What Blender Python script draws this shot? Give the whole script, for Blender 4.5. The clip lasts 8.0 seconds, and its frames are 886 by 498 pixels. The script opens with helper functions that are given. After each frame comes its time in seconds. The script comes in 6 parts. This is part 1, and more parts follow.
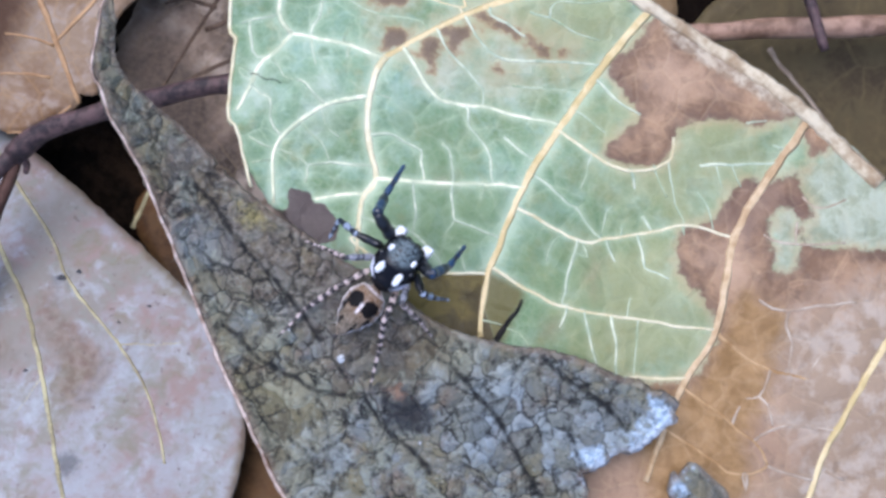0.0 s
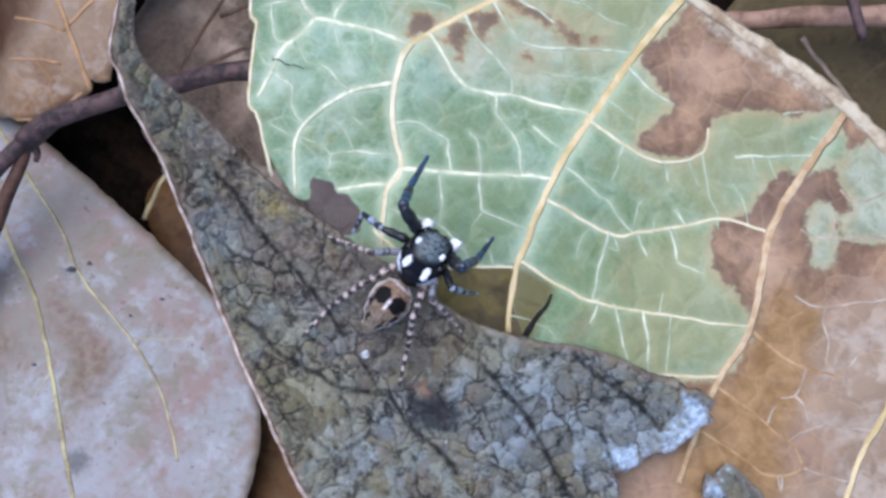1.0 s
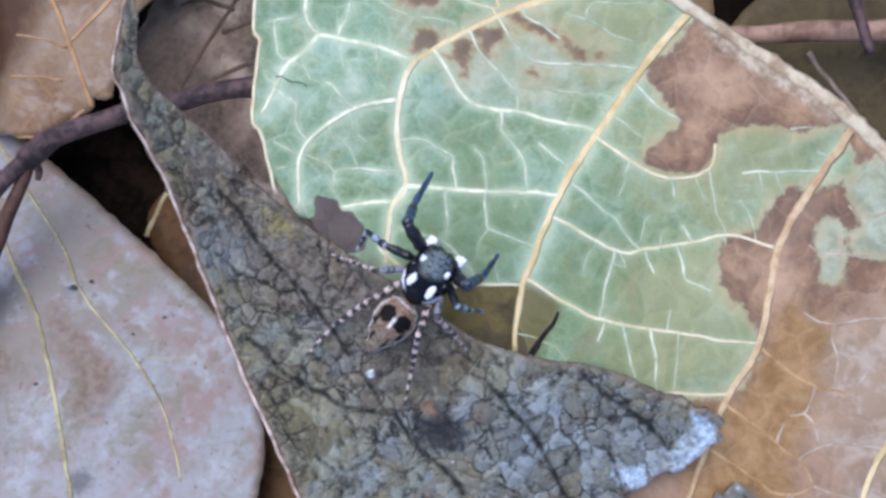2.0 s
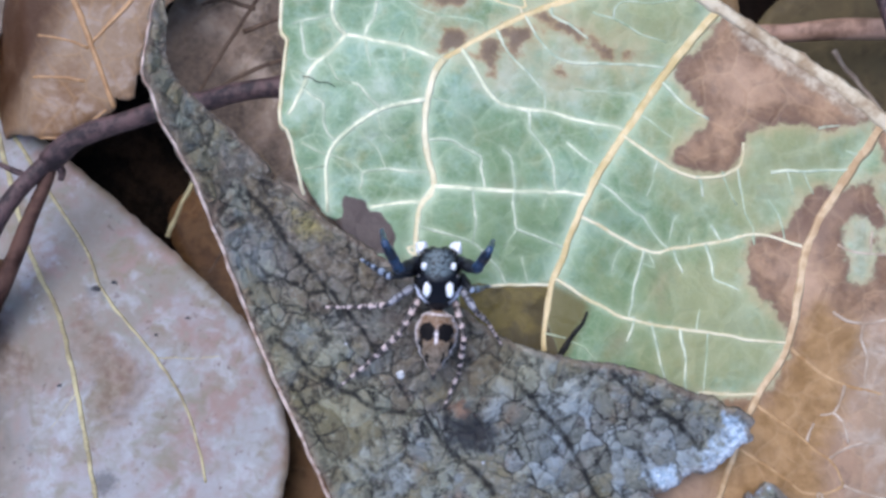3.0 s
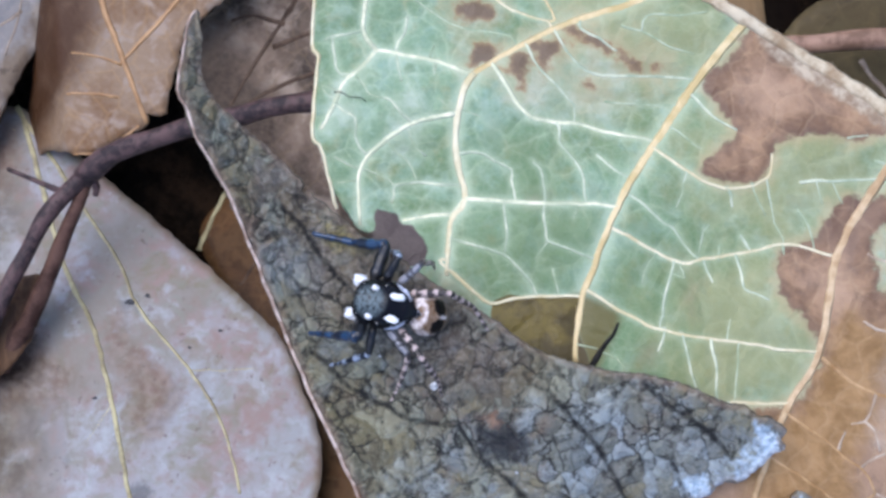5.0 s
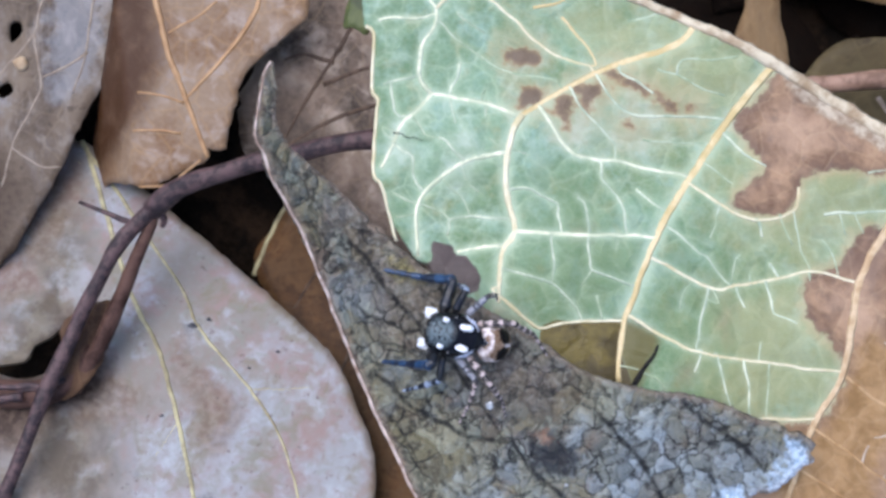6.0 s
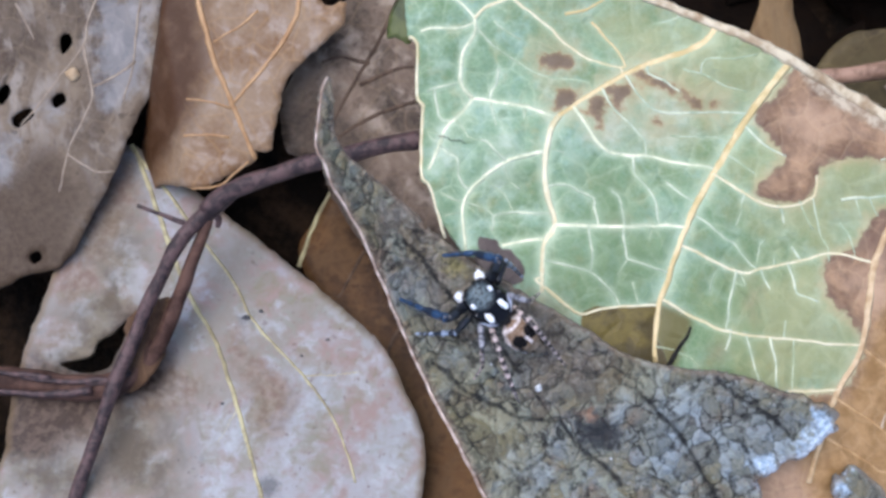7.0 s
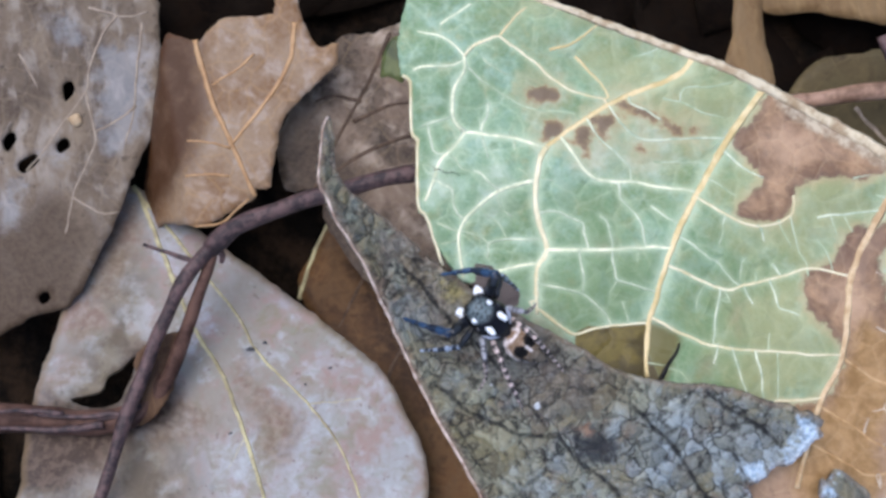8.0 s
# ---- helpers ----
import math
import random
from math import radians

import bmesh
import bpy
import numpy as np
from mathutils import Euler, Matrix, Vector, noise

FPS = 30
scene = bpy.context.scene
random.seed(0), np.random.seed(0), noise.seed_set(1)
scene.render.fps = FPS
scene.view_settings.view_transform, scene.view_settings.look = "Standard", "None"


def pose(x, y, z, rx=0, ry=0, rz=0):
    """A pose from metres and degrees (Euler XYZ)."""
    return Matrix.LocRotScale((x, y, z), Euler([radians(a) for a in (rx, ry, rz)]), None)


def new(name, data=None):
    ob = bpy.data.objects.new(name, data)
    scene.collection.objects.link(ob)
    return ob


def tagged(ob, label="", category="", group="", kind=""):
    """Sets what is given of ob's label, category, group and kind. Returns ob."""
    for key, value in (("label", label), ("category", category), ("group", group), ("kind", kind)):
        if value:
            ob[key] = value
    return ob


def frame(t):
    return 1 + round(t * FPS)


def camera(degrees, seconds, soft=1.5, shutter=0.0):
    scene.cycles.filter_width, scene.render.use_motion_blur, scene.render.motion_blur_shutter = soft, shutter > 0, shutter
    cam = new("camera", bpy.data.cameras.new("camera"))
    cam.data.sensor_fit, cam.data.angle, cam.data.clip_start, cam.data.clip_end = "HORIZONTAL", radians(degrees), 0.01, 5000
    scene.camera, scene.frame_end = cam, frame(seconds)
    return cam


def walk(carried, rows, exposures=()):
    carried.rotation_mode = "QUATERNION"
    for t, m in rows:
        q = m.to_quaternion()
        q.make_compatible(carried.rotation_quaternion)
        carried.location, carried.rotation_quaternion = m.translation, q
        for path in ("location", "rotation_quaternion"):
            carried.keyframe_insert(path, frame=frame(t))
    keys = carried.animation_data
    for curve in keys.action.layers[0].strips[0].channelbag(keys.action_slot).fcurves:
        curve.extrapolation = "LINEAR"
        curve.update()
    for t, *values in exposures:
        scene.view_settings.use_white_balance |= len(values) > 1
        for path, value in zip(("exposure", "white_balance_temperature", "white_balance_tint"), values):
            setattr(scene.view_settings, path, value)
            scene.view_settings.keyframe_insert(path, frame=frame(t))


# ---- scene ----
from mathutils.geometry import delaunay_2d_cdt

# Lengths below are in millimetres and are brought to metres by MM.
MM = 0.001
cam = camera(39.0, 8.0, soft=3.15)
# seconds, place in mm, turn in degrees; the camera looks down on the leaf litter
ROWS = [
    (0, 0.000, 0.000, 70.000, 0.00, -0.00, 0.00),
    (0.5, -0.558, -0.392, 68.975, -0.12, -0.08, 0.19),
    (1, -1.376, -0.191, 68.300, -0.13, -0.30, 0.35),
    (1.5, -1.550, -0.087, 68.051, 0.15, -0.25, 0.35),
    (2.8, -2.489, 0.197, 67.731, 0.55, -0.42, -0.33),
    (3, -2.803, 0.194, 67.756, 0.26, -0.36, -0.06),
    (3.5, -2.501, 0.245, 67.750, 0.13, -0.49, -0.12),
    (4, -2.758, 0.340, 67.525, 0.34, -0.37, -0.27),
    (4.5, -2.805, 0.114, 67.746, 0.41, -0.04, -0.36),
    (5, -3.295, 0.375, 68.267, 0.62, 0.54, -0.49),
    (5.2, -4.378, 0.936, 69.091, 1.37, 0.91, -0.35),
    (6.3, -5.956, 1.768, 73.924, 0.34, 0.30, -1.08),
    (6.5, -6.512, 2.628, 74.987, -0.14, 0.21, -1.32),
    (7, -8.237, 3.110, 76.586, -0.98, -0.04, -2.61),
    (7.5, -9.012, 3.094, 79.193, 0.33, -0.55, -3.33),
    (8, -9.181, 3.015, 79.414, 0.47, -1.01, -4.44),
]
walk(cam, [(t, pose(x * MM, y * MM, z * MM, rx, ry, rz)) for t, x, y, z, rx, ry, rz in ROWS],
     exposures=[(0, 0.88, 5710, 15), (0.5, 0.74, 5710, 15), (5, 0.78, 5740, 14), (6.5, 0.92, 5880, 13), (8, 0.83, 5990, 12)])

# ---- light: open shade under a pale sky ----
SUN_HIGH, SUN_ROUND = radians(66), radians(-35)
world = bpy.data.worlds.new("sky")
scene.world = world
world.use_nodes = True
sky = world.node_tree.nodes.new("ShaderNodeTexSky")
sky.sky_type, sky.sun_disc = "NISHITA", False
sky.sun_elevation, sky.sun_rotation = SUN_HIGH, SUN_ROUND
sky.air_density, sky.dust_density, sky.ozone_density = 1.0, 2.5, 1.0
background = world.node_tree.nodes["Background"]
background.inputs["Strength"].default_value = 0.13
world.node_tree.links.new(sky.outputs[0], background.inputs["Color"])
sun = new("sun", bpy.data.lights.new("sun", "SUN"))
sun.data.energy, sun.data.angle, sun.data.color = 1.15, radians(48), (1.0, 0.96, 0.9)
sun.matrix_world = Matrix.Rotation(-SUN_ROUND, 4, "Z") @ Matrix.Rotation(SUN_HIGH - radians(90), 4, "X")


# ---- materials ----
class Nodes:
    """Short hand for a node tree."""

    def __init__(self, name):
        self.mat = bpy.data.materials.new(name)
        self.mat.use_nodes = True
        self.tree = self.mat.node_tree
        self.bsdf = self.tree.nodes["Principled BSDF"]
        self.coord = self.node("ShaderNodeTexCoord").outputs["Object"]
        self.mm = self.vec("SCALE", self.coord, scale=1000.0)

    def node(self, kind):
        return self.tree.nodes.new(kind)

    def put(self, socket, value):
        if isinstance(value, bpy.types.NodeSocket):
            self.tree.links.new(value, socket)
        else:
            socket.default_value = (*value, 1.0) if isinstance(value, tuple) and len(value) == 3 and socket.type == "RGBA" else value

    def vec(self, op, a, b=None, scale=None):
        n = self.node("ShaderNodeVectorMath")
        n.operation = op
        self.put(n.inputs[0], a)
        if b is not None:
            self.put(n.inputs[1], b)
        if scale is not None:
            self.put(n.inputs["Scale"], scale)
        return n.outputs[0]

    def math(self, op, a, b=0.0, clamp=False):
        n = self.node("ShaderNodeMath")
        n.operation, n.use_clamp = op, clamp
        self.put(n.inputs[0], a)
        self.put(n.inputs[1], b)
        return n.outputs[0]

    def noise(self, scale, detail=3.0, rough=0.55, at=None, color=False):
        n = self.node("ShaderNodeTexNoise")
        self.put(n.inputs["Vector"], self.mm if at is None else at)
        n.inputs["Scale"].default_value, n.inputs["Detail"].default_value, n.inputs["Roughness"].default_value = scale, detail, rough
        return n.outputs["Color" if color else "Fac"]

    def warp(self, scale, amount):
        wobble = self.vec("SUBTRACT", self.noise(scale, 2.0, color=True), (0.5, 0.5, 0.5))
        return self.vec("ADD", self.mm, self.vec("SCALE", wobble, scale=amount))

    def cells(self, scale, at=None, feature="DISTANCE_TO_EDGE"):
        n = self.node("ShaderNodeTexVoronoi")
        n.feature = feature
        self.put(n.inputs["Vector"], self.mm if at is None else at)
        n.inputs["Scale"].default_value = scale
        return n.outputs["Distance" if feature == "DISTANCE_TO_EDGE" else "Color"]

    def step(self, value, low, high):
        n = self.node("ShaderNodeMapRange")
        n.interpolation_type = "SMOOTHSTEP"
        self.put(n.inputs["Value"], value)
        n.inputs["From Min"].default_value, n.inputs["From Max"].default_value = low, high
        return n.outputs["Result"]

    def mix(self, fac, a, b, blend="MIX"):
        n = self.node("ShaderNodeMix")
        n.data_type, n.blend_type = "RGBA", blend
        self.put(n.inputs[0], fac)
        self.put(n.inputs[6], a)
        self.put(n.inputs[7], b)
        return n.outputs[2]

    def field(self, name):
        n = self.node("ShaderNodeAttribute")
        n.attribute_name = name
        return n.outputs["Fac"]

    def bump(self, height, strength, depth=0.05):
        n = self.node("ShaderNodeBump")
        n.inputs["Strength"].default_value, n.inputs["Distance"].default_value = strength, depth * MM
        self.put(n.inputs["Height"], height)
        self.put(self.bsdf.inputs["Normal"], n.outputs[0])

    def finish(self, color, rough=0.6, spec=0.4, **more):
        self.put(self.bsdf.inputs["Base Color"], color)
        self.put(self.bsdf.inputs["Roughness"], rough)
        self.bsdf.inputs["Specular IOR Level"].default_value = spec
        for key, value in more.items():
            self.put(self.bsdf.inputs[key.replace("_", " ")], value)
        return self.mat


def plain_leaf(name, dark, mid, light, vein, cell=1.1, line=0.05, amount=0.5, blotch=0.25, rough=0.55, spots=0.0, relief=0.5, stretch=(1.0, 1.0, 1.0), gloss=0.18, patches=0.0):
    """A dry leaf: clouded blade, a fine net of veins, a little relief. The field "dark" paints shade into its shape."""
    n = Nodes(name)
    at = n.vec("MULTIPLY", n.warp(0.5, 1.2), stretch)
    big = n.noise(blotch, 4.0, 0.55, at)
    cloud = n.noise(blotch * 2.6, 4.0, 0.55, at)
    fine = n.noise(3.0, 5.0, 0.65)
    color = n.mix(n.step(big, 0.36, 0.62), dark, mid)
    color = n.mix(n.math("MULTIPLY", n.step(cloud, 0.48, 0.68), 0.85), color, light)
    color = n.mix(n.math("MULTIPLY", n.step(n.noise(blotch * 4.0, 3.0, 0.6, at), 0.55, 0.7), 0.5), color, dark)
    net = n.math("SUBTRACT", 1.0, n.step(n.cells(cell, n.warp(0.9, 0.5)), line * 0.3, line))
    small = n.math("SUBTRACT", 1.0, n.step(n.cells(cell * 3.2, n.warp(2.0, 0.2)), line * 0.4, line * 2.2))
    color = n.mix(n.math("MULTIPLY", net, amount), color, vein)
    color = n.mix(n.math("MULTIPLY", small, amount * 0.35), color, vein)
    color = n.mix(n.math("MULTIPLY", n.step(fine, 0.35, 0.7), 0.35), color, n.mix(0.5, color, light))
    if spots:
        dot = n.math("MULTIPLY", n.step(n.noise(1.6, 3.0, 0.5), 0.62, 0.7), spots)
        color = n.mix(dot, color, (dark[0] * 0.3, dark[1] * 0.3, dark[2] * 0.3))
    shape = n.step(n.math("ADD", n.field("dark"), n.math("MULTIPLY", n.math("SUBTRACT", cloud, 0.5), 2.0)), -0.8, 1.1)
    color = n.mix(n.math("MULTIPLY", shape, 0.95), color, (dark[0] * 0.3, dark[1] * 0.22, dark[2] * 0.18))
    # brown tissue, and on the umber leaf shade painted into its left part
    brown_and_shade = n.step(n.math("ADD", n.field("brown_and_shade"), n.math("MULTIPLY", n.math("SUBTRACT", cloud, 0.5), 3.0)), -0.2, 1.8)
    color = n.mix(n.math("MULTIPLY", brown_and_shade, 0.92), color, n.mix(n.math("MULTIPLY", n.step(fine, 0.3, 0.7), 0.35), dark, mid))
    if patches:
        pale = n.step(n.math("ADD", n.field("pale"), n.math("MULTIPLY", n.math("SUBTRACT", n.noise(0.7, 5.0, 0.65), 0.5), 4.0)), -0.2, 1.1)
        color = n.mix(n.math("MULTIPLY", pale, patches), color, (0.33, 0.345, 0.37))
    height = n.math("ADD", n.math("ADD", fine, n.math("MULTIPLY", net, 0.5)), n.math("MULTIPLY", small, 0.25))
    n.bump(height, relief * 0.6, 0.06)
    return n.finish(color, n.math("ADD", rough - 0.12, n.math("MULTIPLY", fine, 0.25)), gloss)


def green_leaf():
    n = Nodes("half_green_leaf")
    big = n.noise(0.22, 4.0, 0.6)
    fine = n.noise(4.0, 5.0, 0.65)
    frost = n.noise(0.5, 5.0, 0.7, n.warp(0.5, 1.5))
    color = n.mix(n.step(big, 0.36, 0.64), (0.118, 0.195, 0.088), (0.172, 0.275, 0.158))
    color = n.mix(n.math("MULTIPLY", n.step(frost, 0.47, 0.66), 0.6), color, (0.25, 0.37, 0.29))
    color = n.mix(n.math("MULTIPLY", n.step(fine, 0.45, 0.7), 0.3), color, (0.17, 0.27, 0.11))
    dapple = n.noise(0.95, 5.0, 0.62, n.warp(0.8, 0.8))
    color = n.mix(n.math("MULTIPLY", n.step(dapple, 0.5, 0.68), 0.45), color, (0.33, 0.43, 0.33))
    color = n.mix(n.math("MULTIPLY", n.step(n.noise(1.2, 5.0, 0.65), 0.52, 0.68), 0.55), color, (0.1, 0.165, 0.068))
    color = n.mix(n.math("MULTIPLY", n.step(n.noise(0.8, 4.0, 0.6, n.warp(0.4, 1.4)), 0.55, 0.7), 0.4), color, (0.27, 0.25, 0.1))
    edge = n.cells(0.62, n.warp(0.7, 0.7))
    net = n.math("SUBTRACT", 1.0, n.step(edge, 0.008, 0.04))
    glow = n.math("SUBTRACT", 1.0, n.step(edge, 0.0, 0.17))
    second = n.math("SUBTRACT", 1.0, n.step(n.cells(1.35, n.warp(1.1, 0.5)), 0.015, 0.085))
    small = n.math("SUBTRACT", 1.0, n.step(n.cells(3.4, n.warp(2.0, 0.25)), 0.02, 0.14))
    patchy = n.math("ADD", 0.35, n.math("MULTIPLY", n.step(n.noise(0.35, 3.0), 0.4, 0.6), 0.65))
    cream = (0.55, 0.61, 0.42)
    color = n.mix(n.math("MULTIPLY", n.math("MULTIPLY", glow, patchy), 0.1), color, cream)
    color = n.mix(n.math("MULTIPLY", n.math("MULTIPLY", net, patchy), 0.15), color, cream)
    color = n.mix(n.math("MULTIPLY", n.math("MULTIPLY", second, patchy), 0.07), color, cream)
    color = n.mix(n.math("MULTIPLY", small, 0.09), color, cream)
    ragged = n.math("MULTIPLY", n.math("SUBTRACT", n.noise(1.6, 5.0, 0.65), 0.5), 1.1)
    # tissue paler along the veins, yellowing away from them
    halo = n.step(n.math("ADD", n.field("halo"), n.math("MULTIPLY", ragged, 0.35)), 0.0, 1.0)
    color = n.mix(n.math("MULTIPLY", halo, 0.6), color, (0.54, 0.61, 0.42))
    pale = n.step(n.math("ADD", n.field("pale"), n.math("MULTIPLY", n.math("SUBTRACT", frost, 0.5), 3.0)), -0.6, 0.8)
    color = n.mix(n.math("MULTIPLY", pale, 0.55), color, n.mix(n.step(dapple, 0.4, 0.62), (0.33, 0.4, 0.27), (0.5, 0.55, 0.43)))
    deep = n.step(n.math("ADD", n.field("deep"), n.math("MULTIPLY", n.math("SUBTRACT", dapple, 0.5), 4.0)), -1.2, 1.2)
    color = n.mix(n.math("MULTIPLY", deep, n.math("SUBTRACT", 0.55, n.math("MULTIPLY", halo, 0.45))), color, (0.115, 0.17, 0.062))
    ashen = n.step(n.math("ADD", n.field("ashen"), ragged), -0.3, 0.4)
    color = n.mix(n.math("MULTIPLY", ashen, 0.7), color, n.mix(n.step(frost, 0.42, 0.6), (0.27, 0.265, 0.17), (0.42, 0.41, 0.3)))
    yellow = n.step(n.math("ADD", n.field("yellow"), n.math("MULTIPLY", n.math("SUBTRACT", n.noise(0.7, 4.0, 0.65), 0.5), 7.0)), -3.0, 2.2)
    color = n.mix(n.math("MULTIPLY", yellow, 0.6), color, (0.31, 0.285, 0.125))
    # shapes of the dead brown tissue, then of the olive and reddish tones
    tan = n.mix(n.step(n.noise(0.55, 5.0, 0.65, n.warp(0.6, 1.6)), 0.4, 0.64), (0.165, 0.09, 0.046), (0.325, 0.195, 0.105))
    center = n.step(n.math("ADD", n.field("brown"), n.math("MULTIPLY", ragged, 1.6)), 0.4, 1.7)
    tan = n.mix(n.math("MULTIPLY", center, 0.5), tan, (0.42, 0.275, 0.175))
    tan = n.mix(n.math("MULTIPLY", n.step(n.noise(1.4, 5.0, 0.7), 0.52, 0.7), 0.5), tan, (0.12, 0.075, 0.05))
    tan = n.mix(n.math("MULTIPLY", net, 0.1), tan, (0.48, 0.3, 0.14))
    tan = n.mix(n.math("MULTIPLY", second, 0.07), tan, (0.46, 0.31, 0.18))
    dusky = n.step(n.math("ADD", n.field("dusky"), ragged), -0.3, 0.6)
    tan = n.mix(n.math("MULTIPLY", dusky, 0.7), tan, (0.135, 0.078, 0.052))
    gone = n.math("ADD", n.field("brown"), ragged)
    brown = n.step(gone, -0.1, 0.14)
    ochre = n.math("MULTIPLY", n.step(gone, -0.6, 0.05), n.math("SUBTRACT", 1.0, brown))
    color = n.mix(n.math("MULTIPLY", ochre, 0.55), color, (0.42, 0.31, 0.16))
    rim = n.math("MULTIPLY", brown, n.math("SUBTRACT", 1.0, n.step(gone, 0.1, 0.6)))
    color = n.mix(brown, color, tan)
    color = n.mix(n.math("MULTIPLY", rim, 0.5), color, (0.105, 0.062, 0.042))
    singed = n.step(n.math("ADD", n.field("spot"), n.math("MULTIPLY", ragged, 2.0)), -1.3, 0.1)
    color = n.mix(n.math("MULTIPLY", singed, 0.4), color, (0.45, 0.34, 0.19))
    spot = n.step(n.math("ADD", n.field("spot"), n.math("MULTIPLY", ragged, 1.5)), -0.16, 0.16)
    color = n.mix(n.math("MULTIPLY", spot, 0.85), color, n.mix(n.step(n.math("ADD", n.field("spot"), ragged), -0.1, 0.3), (0.3, 0.18, 0.08), (0.125, 0.07, 0.045)))
    paper = n.step(n.math("ADD", n.field("paper"), n.math("MULTIPLY", ragged, 0.6)), -0.1, 0.25)
    color = n.mix(n.math("MULTIPLY", paper, 0.75), color, n.mix(n.step(n.noise(1.5, 5.0, 0.7), 0.4, 0.6), (0.26, 0.19, 0.12), (0.54, 0.46, 0.33)))
    color = n.mix(n.step(n.math("ADD", n.field("torn"), n.math("MULTIPLY", ragged, 0.3)), -0.02, 0.05), color, n.mix(fine, (0.055, 0.038, 0.032), (0.1, 0.075, 0.065)))
    # olive tone along the grey leaf's edge, thinning out towards the slit
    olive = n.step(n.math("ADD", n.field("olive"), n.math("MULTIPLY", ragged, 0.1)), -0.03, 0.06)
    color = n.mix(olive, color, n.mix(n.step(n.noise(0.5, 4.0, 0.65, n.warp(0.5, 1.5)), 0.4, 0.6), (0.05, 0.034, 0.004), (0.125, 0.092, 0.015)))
    olive_fade = n.step(n.math("ADD", n.field("olive_fade"), n.math("MULTIPLY", ragged, 0.4)), -0.3, 0.35)
    color = n.mix(n.math("MULTIPLY", n.math("MULTIPLY", olive_fade, 0.92), n.math("SUBTRACT", 1.0, olive)), color, (0.095, 0.075, 0.012))
    blush = n.step(n.math("ADD", n.field("blush"), ragged), -0.5, 0.9)
    color = n.mix(n.math("MULTIPLY", blush, 0.5), color, (0.2, 0.125, 0.06))
    ash = n.step(n.math("ADD", n.field("grey"), n.math("MULTIPLY", n.math("SUBTRACT", frost, 0.5), 6.0)), -1.2, 1.8)
    color = n.mix(n.math("MULTIPLY", n.math("MULTIPLY", ash, brown), 0.75), color, n.mix(n.step(dapple, 0.42, 0.62), (0.25, 0.18, 0.115), (0.4, 0.335, 0.26)))
    ocher = n.step(n.math("ADD", n.field("ocher"), n.math("MULTIPLY", ragged, 1.2)), -0.5, 0.7)
    color = n.mix(n.math("MULTIPLY", ocher, n.math("MULTIPLY", brown, 0.85)), color, n.mix(n.step(n.noise(0.9, 5.0, 0.65, n.warp(0.5, 1.0)), 0.38, 0.64), (0.2, 0.105, 0.026), (0.33, 0.19, 0.07)))
    color = n.mix(n.math("MULTIPLY", n.math("MULTIPLY", net, brown), 0.08), color, (0.55, 0.4, 0.24))
    color = n.mix(1.0, color, (1.04, 1.05, 1.06), "MULTIPLY")
    n.bump(n.math("ADD", n.math("MULTIPLY", fine, 0.7), n.math("ADD", n.math("MULTIPLY", n.step(n.field("swell"), 0.0, 1.0), 3.0), n.math("SUBTRACT", n.math("MULTIPLY", small, 0.3), n.math("MULTIPLY", glow, 0.9)))), 0.38, 0.1)
    return n.finish(color, n.math("ADD", 0.38, n.math("MULTIPLY", fine, 0.25)), 0.35)


